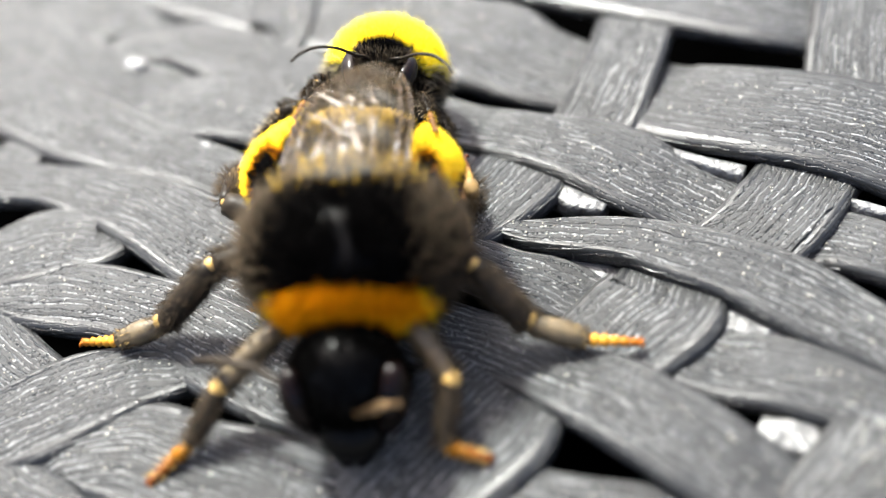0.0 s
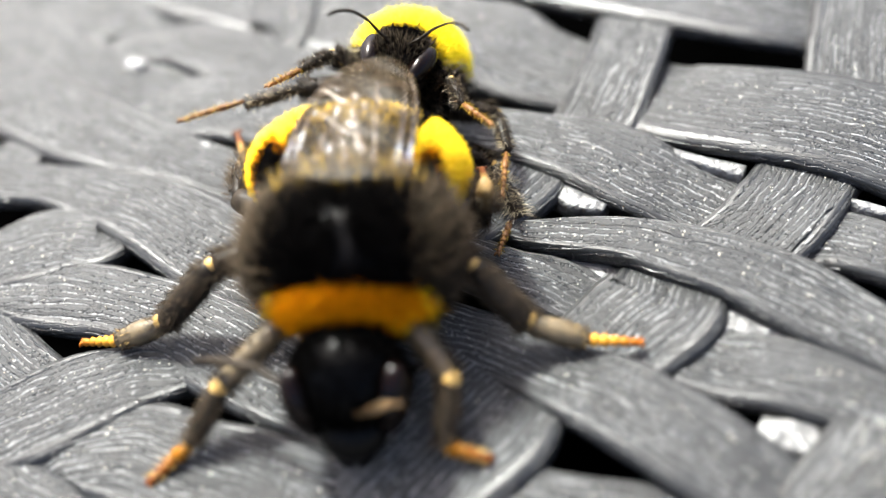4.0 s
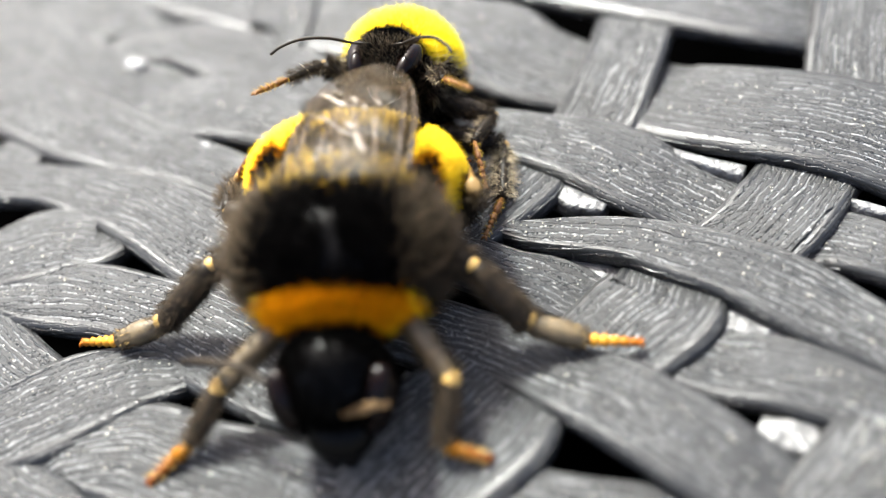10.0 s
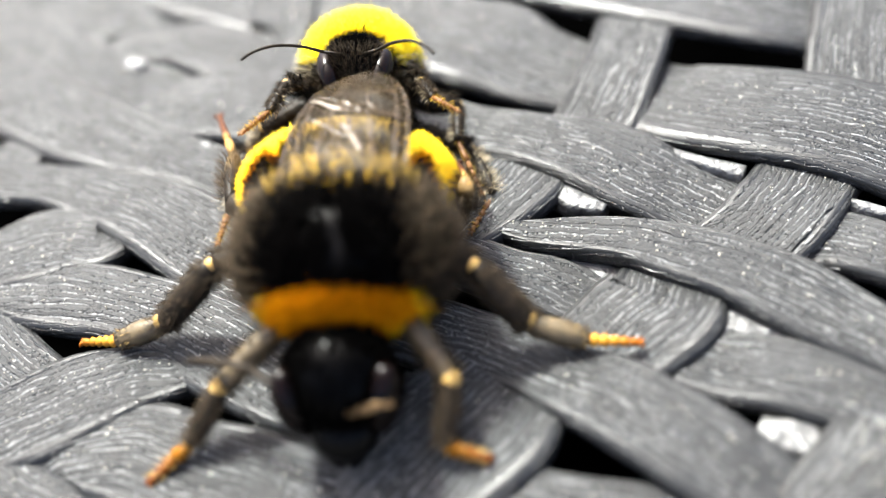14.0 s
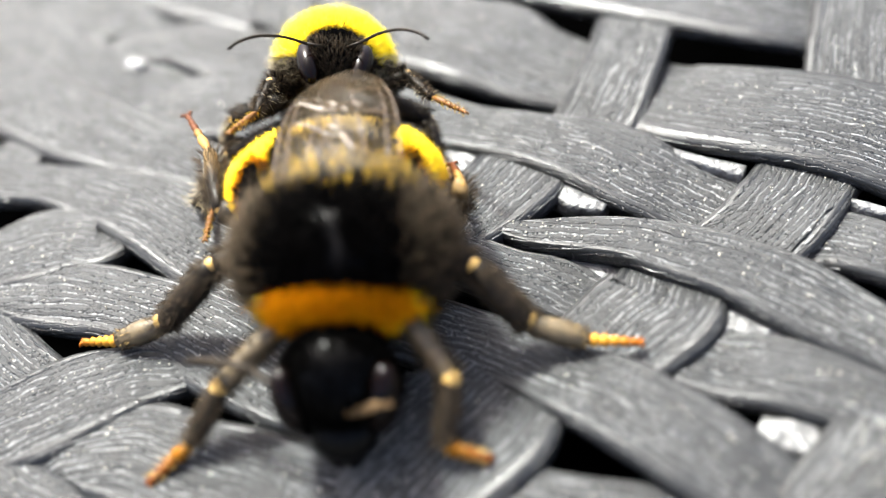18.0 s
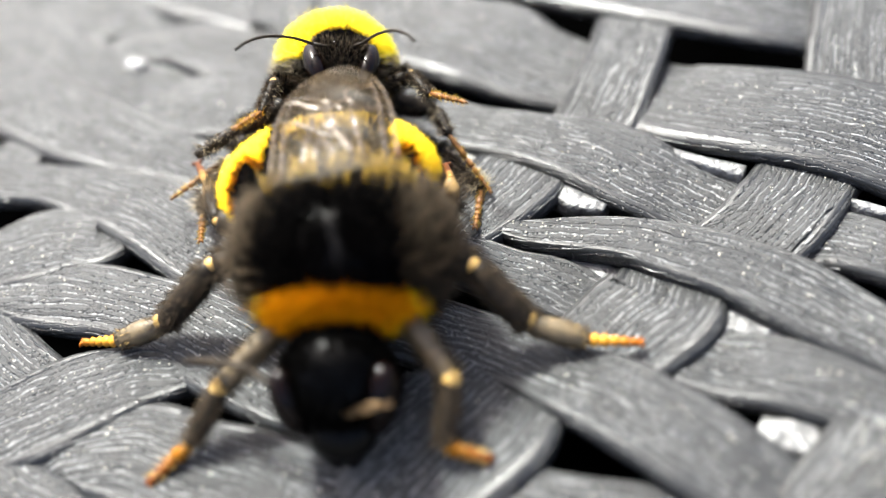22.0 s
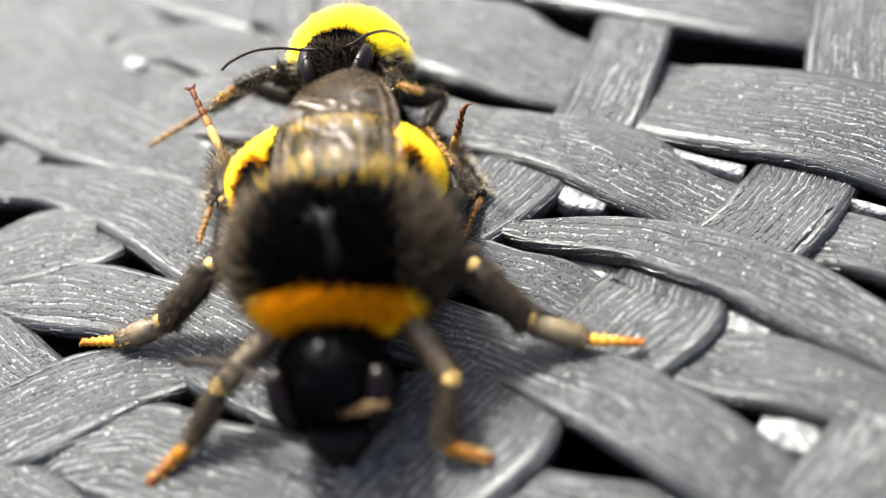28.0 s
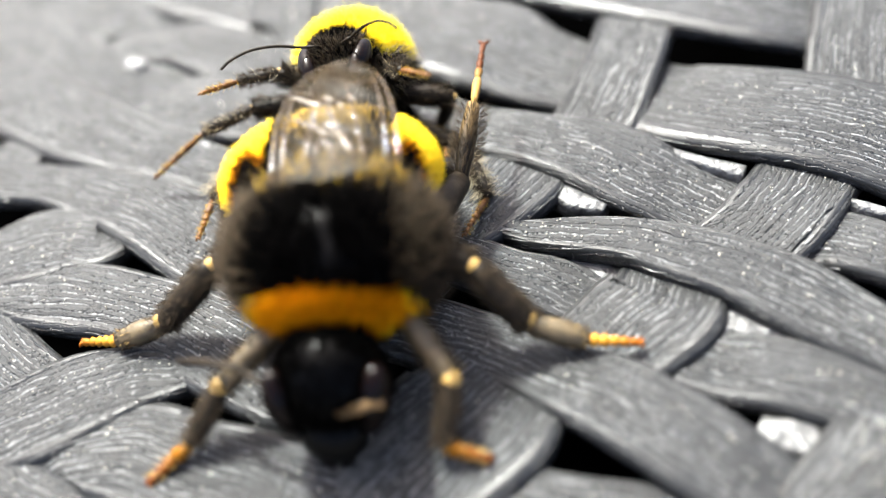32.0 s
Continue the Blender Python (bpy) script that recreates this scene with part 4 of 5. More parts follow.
def motions():
    body_walk(male, [
        (0, -0.83, 8, 3.71, -44.38, 9.44, -15.2), (0.5, -0.73, 8.09, 3.78, -54.23, 11.1, -15.62), (1, -2.01, 8.39, 4.05, -47.94, 16.97, -12.31), (1.5, -2.13, 8.44, 4.1, -41.24, 15.3, -9.36),
        (2, -2.17, 8.47, 4.13, -38.97, 12.92, -7.07), (2.5, -1.7, 8.44, 4.1, -48.81, 12.23, -10.84), (3, -0.01, 8.13, 3.82, -58.74, 13.5, -25.06), (3.5, 0.18, 8.09, 3.79, -51.02, 12.71, -25.15),
        (5.5, 0.53, 8, 3.7, -53.96, 9.02, -25.94), (6, 0.3, 8.02, 3.73, -47.45, 9.13, -25.33), (6.5, 0.35, 8.03, 3.74, -47.43, 7.8, -24.01), (7, 0.18, 8.08, 3.78, -43.45, 7.15, -22.15),
        (7.5, 0.17, 8.06, 3.76, -41.97, 5.41, -18.59), (8, -0.37, 8.13, 3.82, -38.63, 3.66, -15),
    ] + [
        (8.5, -0.66, 8.23, 3.91, -41.14, 1.69, -16.83), (9, -0.25, 8.21, 3.89, -53.76, -4.99, -22.69), (9.5, -0.09, 8.16, 3.85, -53.94, -2.97, -23.5), (10, -0.02, 8.13, 3.83, -48.13, 1.74, -22.11),
        (10.5, 0.16, 8.11, 3.81, -44.08, 0.8, -21.01), (11, 0.11, 8.13, 3.82, -40.91, -0.16, -19.93), (11.5, 0.07, 8.15, 3.84, -44.45, 0.82, -17.19), (12, -1.71, 8.44, 4.1, -55.36, 9.15, -7.95),
        (12.5, -2.5, 8.54, 4.19, -45.99, 8.05, -6.66), (13, -2.15, 8.45, 4.11, -44.32, 4.88, -7.22), (13.5, -2, 8.43, 4.09, -42.62, 5.68, -7.79), (14, -1.95, 8.42, 4.09, -41.39, 6.31, -8.52),
        (14.5, -1.97, 8.43, 4.09, -43.08, 7.07, -9.11), (16.5, -1.46, 8.36, 4.03, -48.02, 16.18, -6.03),
    ] + [
        (17, -2.97, 8.6, 4.24, -48, 16.56, -7), (17.5, -3.33, 8.66, 4.3, -45.39, 15.34, -6.08), (18, -3.15, 8.63, 4.27, -45.29, 13.2, -6.01), (18.5, -3.15, 8.63, 4.27, -43.9, 11.53, -5.52),
        (19, -3.45, 8.68, 4.31, -46.66, 9.21, -5.61), (19.5, -3.42, 8.71, 4.34, -54.34, 8.11, -2.99), (20, -3.69, 8.7, 4.33, -47.06, 8.28, -4.8), (20.5, -3.7, 8.65, 4.29, -44.22, 9.21, -5.93),
        (21, -3.54, 8.57, 4.22, -42.25, 10.08, -7.11), (21.5, -3.35, 8.56, 4.21, -45.52, 10.6, -6.08), (22, -3.09, 8.53, 4.18, -46.51, 14.18, -2.19), (22.5, -4.17, 8.71, 4.35, -52.4, 12.42, -3.28),
        (23, -4.43, 8.77, 4.4, -46.55, 10.4, -4.59), (23.5, -4.49, 8.72, 4.35, -43.97, 10.08, -4.33),
    ] + [
        (24, -4.38, 8.63, 4.27, -45.1, 9.08, -4.68), (24.5, -4.65, 8.61, 4.26, -44.79, 9.01, -4.19), (25, -4.32, 8.5, 4.15, -39.29, 7.51, -5), (25.5, -4.71, 8.61, 4.25, -50.09, 9.15, -3.85),
        (27.5, -2.57, 8.48, 4.14, -52.48, 1.58, -11.93), (28, -2.44, 8.52, 4.17, -45.13, 1.46, -12.37), (28.5, -1.18, 8.39, 4.05, -58.63, 1.35, -20.41), (29, -0.67, 8.38, 4.04, -57.55, 1.74, -27.73),
        (29.5, -1.15, 8.4, 4.07, -50.27, -0.43, -21.88), (30, -1.53, 8.41, 4.08, -47.09, -3.29, -16.48), (30.5, -2.05, 8.54, 4.19, -49.51, -2.18, -16.68), (31, -1.42, 8.49, 4.15, -50.96, -4.91, -20.22),
        (31.5, -1.72, 8.46, 4.12, -52.91, -4.31, -15.99), (32, -2.24, 8.46, 4.12, -48.72, -4.18, -12.1),
    ])
    sway((q_thorax, q_head), [
        (0, 0.28, 0), (3, 0.34, 0), (6, 0.12, 0), (9, -0.2, 0),
        (13, 0, 0), (17, -0.08, 0), (19, 0.02, 0), (23, -0.1, 0),
        (28, -0.22, 0), (29, -0.46, 0), (32, -0.36, 0),
    ])
    abdomen_walk(q_abdomen, [
        (0, -4, 1.69), (0.5, -3.81, -1.69), (1, -1.9, -3.39), (1.5, -2.09, -4.52),
        (2, -2.09, -4.52), (2.5, -1.33, -0.85), (3, -7.23, 3.1), (3.5, -7.04, 5.08),
        (5.5, -7.61, 3.95), (6, -7.99, 0), (6.5, -8.95, -3.39), (7, -8.57, -3.39),
        (7.5, -8.95, -3.39), (8, -8.76, -4.23), (8.5, -7.8, 0.56), (9, -1.9, 4.23),
        (9.5, -4.19, 1.41), (10, -5.33, 0.85), (10.5, -6.09, -2.82), (11, -6.28, -4.52),
    ] + [
        (11.5, -4.38, 0.28), (12, 0, 4.52), (12.5, 1.33, 1.41), (13, -0.19, -2.54),
        (13.5, -0.76, -3.39), (14, -0.95, -3.1), (14.5, -0.38, -3.67), (16.5, 1.52, 1.98),
        (17, 5.33, 1.69), (17.5, 5.33, -0.85), (18, 4.57, -1.98), (18.5, 4.57, -2.54),
        (19, 5.52, 0.28), (19.5, 8.57, 5.08), (20, 7.99, 1.69), (20.5, 7.42, -1.69),
        (21, 7.23, -1.41), (21.5, 7.42, -1.13), (22, 6.66, 0.56), (22.5, 9.14, 2.82),
    ] + [
        (23, 11.23, 3.1), (23.5, 9.9, -0.56), (24, 9.9, -1.98), (24.5, 9.33, -2.54),
        (25, 8.95, -1.69), (25.5, 8.76, 5.08), (27.5, 5.52, 1.41), (28, 4.57, -0.85),
        (28.5, 3.05, 3.95), (29, 5.33, 9.31), (29.5, 5.33, 7.9), (30, 4.76, 3.1),
        (30.5, 4.57, 2.54), (31, 4.95, 6.21), (31.5, 5.71, 5.93), (32, 5.14, 3.95),
    ])
    leg_walk(m_front_l, [
        (0, -2.77, -2.81, -0.87, -2.88, -4.52, -1.71, -2.89, -6.57, -2.5), (1, -2.84, -2.66, -0.62, -3.42, -3.87, -1.98, -4.41, -5.59, -2.92),
        (2, -3.06, -2.05, -0.2, -3.88, -3.22, -1.45, -4.93, -5.08, -1.99), (2.5, -2.39, -3.03, -0.74, -2.05, -4.64, -1.7, -2.03, -6.61, -2.68),
        (3, -3.14, -2, -0.29, -4.01, -3.22, -1.46, -4.78, -4.85, -2.72), (6, -3.35, -1.92, -0.77, -4.03, -3.29, -1.9, -4.69, -5.19, -2.78),
        (7, -3.3, -1.86, -0.54, -4.04, -3.35, -1.46, -4.78, -5.26, -2.25), (8, -3.33, -1.74, -0.52, -4.18, -3.21, -1.38, -5.1, -5.05, -2.14),
        (9, -3.21, -2.25, -0.81, -3.4, -3.68, -2.04, -3.79, -5.37, -3.4),
    ] + [
        (10, -3.16, -2.04, -0.37, -4.33, -3.25, -1.25, -4.99, -5.14, -2.16), (12, -3, -2.62, -1.1, -3.61, -3.82, -2.44, -4.6, -5.49, -3.48),
        (13, -3.21, -2.15, -0.61, -3.8, -3.52, -1.78, -4.67, -5.34, -2.65), (17, -2.77, -2.84, -1.09, -3.3, -3.98, -2.51, -4.42, -5.6, -3.51),
        (19, -2.86, -2.74, -0.95, -3.36, -3.98, -2.3, -4.11, -5.86, -3.17), (19.5, -3.09, -2.46, -0.83, -3.77, -3.56, -2.21, -4.66, -5.25, -3.31),
        (21, -3.05, -2.52, -0.88, -3.64, -3.69, -2.26, -4.37, -5.65, -2.94), (23, -2.8, -2.81, -1.03, -3.33, -3.91, -2.48, -4.67, -5.38, -3.41),
        (25, -2.98, -2.62, -0.95, -3.58, -3.57, -2.48, -4.35, -5.6, -2.81),
    ] + [
        (28, -3.11, -1.88, -0.17, -4.82, -2.36, -0.86, -4.96, -4.44, -1.58), (29, -3.27, -2.22, -1.12, -3.88, -3.42, -2.47, -4.62, -5.15, -3.61),
        (30, -3.18, -2.09, -0.45, -4.33, -3.47, -1.07, -5.01, -5.3, -2.07), (31, -3.13, -2.39, -0.81, -3.65, -3.56, -2.21, -3.87, -5.46, -3.3),
        (32, -3, -2.06, -0.11, -4.77, -2.69, -0.4, -5.7, -4.57, -1.04),
    ])
    leg_walk(m_front_r, [
        (0, 1.91, -3.24, -0.97, 2.47, -4.9, -1.72, 2.91, -6.93, -2.43), (1, 3.07, -2.22, -0.37, 3.81, -3.7, -1.31, 5.1, -5.23, -2.22),
        (2, 2.94, -2.53, -0.57, 3.57, -3.95, -1.66, 4.56, -5.86, -2.13), (2.5, 2.35, -3.06, -1.61, 2.64, -4.7, -2.53, 3.02, -6.67, -3.43),
        (3, 2.51, -2.88, -0.51, 3.42, -4.09, -1.66, 5.04, -5.36, -2.45), (6, 2.36, -2.99, -0.57, 3.29, -4.5, -1.26, 4.56, -6.25, -1.63),
        (7, 2.41, -2.96, -0.56, 3.23, -4.54, -1.22, 4.65, -6.16, -1.64), (8, 2.47, -3.03, -0.94, 2.92, -4.66, -1.82, 4.12, -6.45, -2.26),
        (9, 2.3, -3.13, -1.15, 3.06, -4.33, -2.41, 4.37, -5.89, -3.24),
    ] + [
        (10, 2.18, -3.07, -0.56, 3.11, -4.68, -0.97, 4.57, -6.25, -1.43), (12, 2.76, -2.78, -0.74, 3.34, -4.33, -1.69, 4.8, -5.72, -2.56),
        (13, 2.65, -2.91, -0.91, 3.04, -4.61, -1.67, 4.21, -6.37, -2.25), (17, 3.14, -1.64, -0.11, 4.45, -2.84, -0.78, 5.82, -4.41, -1.48),
        (19, 2.94, -2.58, -0.68, 3.63, -3.69, -2.06, 4.74, -5.41, -2.87), (19.5, 2.06, -2.79, 0.02, 2.97, -4.31, -0.65, 4.65, -5.49, -1.44),
        (20, 3.1, -2.41, -0.73, 3.76, -3.5, -2.14, 4.81, -5.23, -2.99), (21, 2.91, -2.68, -0.85, 3.39, -4.01, -2.11, 4.43, -5.87, -2.67),
        (23, 3.16, -1.5, -0.1, 4.09, -2.89, -1.02, 5.45, -4.52, -1.57),
    ] + [
        (25, 3, -2.5, -0.64, 3.55, -3.83, -1.87, 4.83, -5.59, -2.24), (28, 2.35, -3.03, -0.66, 2.97, -4.7, -1.32, 4.16, -6.5, -1.76),
        (29, 2.42, -3.02, -0.73, 3.61, -4.22, -1.59, 5.13, -5.71, -2.14), (30, 1.97, -3.21, -0.84, 2.88, -4.77, -1.45, 4.34, -6.33, -1.95),
        (31, 2.48, -2.99, -1.64, 3.47, -4.35, -2.52, 4.86, -5.99, -2.97), (32, 2.36, -3.02, -0.64, 3.19, -4.62, -1.24, 4.56, -6.23, -1.83),
    ])
    leg_walk(m_mid_l, [
        (0, -4.64, -1.07, -2.22, -6.02, 0.18, -3.88, -5.49, -2.72, -5.11), (1, -4.5, -0.71, -2.71, -5.88, 0.35, -4.51, -7.34, -1.55, -6.63),
        (2, -4.58, -0.81, -2.53, -5.86, -0.48, -4.65, -7.41, -2.76, -6.27), (2.5, -4.32, 0.64, -2.54, -4.21, -1.58, -3.69, -5.29, 1.21, -4.83),
        (3, -4.65, -1.18, -2.04, -6.9, -1.8, -2.95, -9.87, -1.5, -4.1), (6, -4.27, -1.24, -2.93, -5.79, -1.88, -4.81, -8.03, -1.58, -7.07),
        (7, -4.55, -1.34, -2.24, -6.39, -0.4, -3.66, -5.83, -3.52, -4.11), (8, -4.7, -1.24, -1.48, -5.95, 0.58, -2.66, -5.84, -2.45, -3.68),
        (9, -4.67, 0.06, -2.12, -4.17, -1.9, -3.59, -3.37, -4.31, -5.53),
    ] + [
        (12, -4.42, 0.45, -2.5, -4.37, -1.62, -3.9, -5.05, 1.44, -4.57), (13, -4.56, -0.91, -2.55, -5.55, 1.27, -3.27, -5.3, -1.72, -4.37),
        (17, -4.44, -0.52, -2.85, -4.87, 1.74, -3.82, -4.71, -1.14, -5.2), (19, -4.63, -0.17, -2.39, -5.07, 2.19, -3.11, -4.76, -0.62, -4.62),
        (21, -4.33, 0.17, -2.86, -4.25, -2.21, -3.62, -4.84, 0.74, -4.72), (23, -4.5, -0.74, -2.72, -6.14, -0.14, -4.5, -6.93, -2.19, -6.82),
        (25, -4.45, -0.98, -2.74, -5.59, -1.01, -4.96, -5.84, -3.79, -6.53), (28, -4.6, -0.11, -0.56, -6.86, -0.11, -1.64, -9.64, -0.46, -3.18),
        (29, -4.23, -1.35, -2.93, -5.79, -1.96, -4.79, -7.73, -2.86, -7.17),
    ] + [
        (30, -4.41, -1.41, -2.55, -5.81, -1.96, -4.55, -6.75, -3.66, -7.1), (31, -4.27, -1.43, -2.8, -5.79, -2.02, -4.7, -5.22, -4.59, -6.52),
        (32, -4.61, -1.5, -1.52, -6.91, -1.98, -2.37, -9.6, -1.54, -4.04),
    ])
    leg_walk(m_mid_r, [
        (0, 3.12, -2.4, -2.56, 3.56, -4.33, -3.51, 4.29, -7.06, -5.02), (1, 4.44, -0.62, -2.01, 5.06, -2, -3.62, 6.52, -3.61, -5.97),
        (2, 4.28, -0.74, -2.48, 4.41, -2.47, -3.82, 5.83, -4.32, -6.02), (2.5, 4.13, 0.76, -1.74, 4.66, -1, -2.95, 4.89, -3.69, -4.67),
        (3, 4.44, -0.4, -0.99, 5.6, -1.26, -2.66, 5.51, -3.47, -4.98), (6, 4.47, -0.17, -1.7, 4.27, -1.95, -2.98, 5.13, -4.63, -4.48),
        (7, 3.79, 1.13, -0.98, 4.34, -0.59, -2.24, 5.44, -2.99, -4.05), (8, 4.12, 0.7, -1.99, 4.03, -1.07, -3.3, 5.95, -2.72, -5.26),
        (9, 3.17, 1.62, -1.87, 3.4, -0.23, -3.03, 5.24, -0.61, -5.63),
    ] + [
        (10, 4.42, -0.01, -1.9, 4.03, -1.71, -3.24, 5.18, -3.94, -5.23), (12, 4.47, -0.54, -1.86, 4.5, -2.24, -3.26, 4.97, -4.49, -5.48),
        (13, 4.43, -0.04, -1.81, 4.23, -1.65, -3.29, 5.33, -3.38, -5.75), (17, 4.38, -0.71, -2.21, 4.94, -1.96, -3.93, 5.02, -4.83, -5.35),
        (19, 4.36, -0.54, -2.3, 4.75, -2.1, -3.8, 6.47, -3.06, -6.33), (19.5, 4.49, -0.67, -1.58, 5.68, 1.18, -1.75, 8.32, 0.31, -3.33),
        (20, 4.34, -0.52, -2.35, 4.92, -1.97, -3.9, 6.42, -2.95, -6.55), (21, 4.45, -0.58, -1.98, 4.55, -2.31, -3.32, 6.02, -3.51, -5.91),
        (23, 4.47, -0.6, -1.84, 5.06, -2.31, -3.1, 6.88, -2.93, -5.66),
    ] + [
        (25, 4.48, -0.26, -1.63, 4.64, -2.07, -2.86, 5.83, -4.09, -5.04), (28, 4.21, 0.65, -1.51, 3.57, -0.9, -2.94, 4.93, -3.21, -4.68),
        (29, 2.75, 1.79, -1.2, 3.6, 0.13, -2.36, 4.53, -2.5, -3.94), (30, 3.66, 1.32, -1.51, 3.38, -0.54, -2.65, 4.32, -3.15, -4.24),
        (31, 4.07, 0.73, -2.12, 3.95, -1.08, -3.36, 5.18, -3.43, -5.16), (32, 4.42, -0.04, -1.9, 3.44, 1.69, -2.85, 4.05, -0.92, -4.6),
    ])
    leg_walk(m_hind_r, [
        (0, 3.77, -2.74, -3.99, 4.26, -4.99, -5.58, 4.69, -7.01, -6.81), (1, 4.97, -1.03, -3.58, 5.77, -2.97, -5.44, 6.41, -4.66, -7.01),
        (2, 4.89, -1.27, -3.69, 5.42, -3.47, -5.34, 5.74, -5.37, -6.78), (3, 4.79, -1.53, -3.73, 6.61, -1.79, -5.85, 6.66, -3.6, -7.42),
        (6, 5.09, -0.25, -3.01, 6.4, -2, -4.76, 6.05, -3.57, -6.54), (7, 4.95, -0.86, -3.78, 6.65, -2.59, -5.17, 6.22, -4.27, -6.83),
        (8, 5.03, -0.48, -3.54, 5.29, -2.65, -5.3, 5.37, -4.53, -6.79), (9, 4.65, 1.03, -3.32, 5.24, -0.03, -5.84, 5.13, -1.52, -7.72),
        (10, 5.03, 0.05, -3.23, 5.47, -1.38, -5.6, 5.16, -3, -7.33),
    ] + [
        (12, 5.04, -0.58, -3.5, 5.96, -1.36, -6.03, 5.04, -2.62, -7.85), (13, 4.95, -0.53, -3.84, 6.05, -2.12, -5.86, 4.86, -3.62, -7.31),
        (17, 4.88, -1.1, -3.85, 5.38, -2.9, -5.93, 5.19, -4.48, -7.73), (19, 4.77, -0.85, -4.22, 5.82, -2.5, -6.23, 5.37, -4.1, -7.96),
        (21, 4.93, -0.89, -3.81, 6.18, -2.75, -5.48, 5.4, -4.37, -7.08), (23, 4.86, -0.89, -4.02, 6.38, -2.36, -5.85, 5.91, -3.93, -7.59),
        (25, 5.02, -0.7, -3.56, 6.69, -2.41, -5.01, 5.9, -4.14, -6.48), (28, 4.79, -0.25, -4.21, 6.03, -1.82, -6.16, 5.35, -3.47, -7.77),
        (29, 4.82, 0.44, -3.76, 6.17, -0.29, -6.1, 6.6, -1.71, -7.99),
    ] + [
        (30, 4.89, 0.1, -3.84, 5.69, -0.99, -6.29, 5.76, -2.76, -7.91), (31, 4.89, 0.35, -3.61, 5.99, -0.16, -6.14, 5.83, -1.74, -7.94),
        (32, 4.72, 0.04, -4.26, 5.7, -0.95, -6.69, 4.83, -2.61, -8.2),
    ])
    leg_walk(m_hind_l, [
        (0, -4.49, -1.08, -4.62, -5.61, -1.88, -7.06, -5.19, -3.85, -8.36), (1, -4.29, 0.08, -4.87, -4.72, -1.21, -7.32, -4.64, -3.24, -8.6),
        (2, -4.53, -0.89, -4.61, -5.52, -1.95, -7, -5.6, -4.14, -7.99), (3, -4.19, 0.27, -4.91, -4.14, -0.63, -7.56, -3.6, -2.39, -9.09),
        (6, -4.13, -1.25, -4.98, -4.9, -2.09, -7.54, -4.17, -3.85, -8.99), (7, -4.3, -1.36, -4.75, -5.36, -2.47, -7.09, -4.8, -4.2, -8.66),
        (8, -4.62, -1.39, -4.26, -6.13, -2.71, -6.22, -5.99, -4.56, -7.75), (9, -4.66, -1.72, -3.89, -6.07, -2.23, -6.25, -5.76, -3.73, -8.1),
        (10, -4.56, -1.47, -4.32, -5.74, -2.16, -6.76, -5.31, -3.86, -8.4),
    ] + [
        (12, -4.93, -0.71, -3.88, -6.06, 0.79, -5.95, -6.09, -0.98, -7.58), (13, -4.9, -1.05, -3.83, -6.39, -1.44, -6.17, -6.44, -3.46, -7.47),
        (17, -4.48, 0.45, -4.46, -5.13, -0.75, -6.91, -5.22, -2.73, -8.25), (19, -4.88, -0.85, -3.98, -6.22, -0.18, -6.34, -6.27, -2.18, -7.67),
        (21, -4.73, -0.97, -4.26, -6, -1.09, -6.76, -5.99, -3.21, -7.89), (23, -4.87, -0.83, -4.01, -6.18, -0.03, -6.35, -6.24, -2.03, -7.68),
        (25, -4.82, -1.08, -4.03, -6.29, -1.67, -6.34, -6.4, -3.77, -7.5), (28, -4.82, -1.37, -3.83, -6.35, -1.96, -6.1, -6.33, -3.82, -7.62),
        (29, -4.43, -1.43, -4.54, -5.25, -1.55, -7.22, -4.46, -3.14, -8.83),
    ] + [
        (30, -4.76, -1.63, -3.7, -6.37, -2.34, -5.88, -6.41, -3.99, -7.62), (31, -4.68, -1.76, -3.76, -6.21, -2.41, -6.02, -6.09, -3.94, -7.86),
        (32, -4.86, -1.56, -3.41, -6.66, -2.18, -5.46, -6.81, -3.84, -7.19),
    ])
    point_walk(m_antenna_l, (-0.42, -0.9, 0.55), [
        (0, -3.02, -4.29, 0.08), (1, -4.6, -1.65, -0.13), (2, -4.69, -1.33, 0.24), (2.5, -4.66, -1.6, 0.7),
        (3, -0.99, -5.16, 0.67), (6, -4.44, -2.36, 0.16), (7, -4.46, -2.3, 0.08), (8, -4.49, -2.13, -0.07),
        (9, -3.99, -3.18, 1.26), (10, -4.34, -2.52, -0.17), (12, -2.67, -4.56, 0.68), (13, -4.63, -1.76, 0.49),
        (16.5, -3.23, -4.14, 0.87), (17, -3.96, -3.33, 0.37), (19, -4.3, -2.73, 0.24), (19.5, -3.95, -3.3, 1.07),
        (20, -3.51, -3.83, -0.04), (21, -4.55, -1.53, -0.46), (22, -4.36, -2.6, 0.29), (22.5, -3.81, -3.53, 0.25),
    ] + [
        (23, -4.26, -2.77, 0.04), (25, -4.44, -1.64, -0.77), (28, -4.48, -2.18, -0.04), (29, -1.24, -5.09, 0.06),
        (30, -4.33, -2.57, -0.07), (31, -4.07, -3.08, 1.19), (32, -4.41, -2.41, 0.05),
    ])
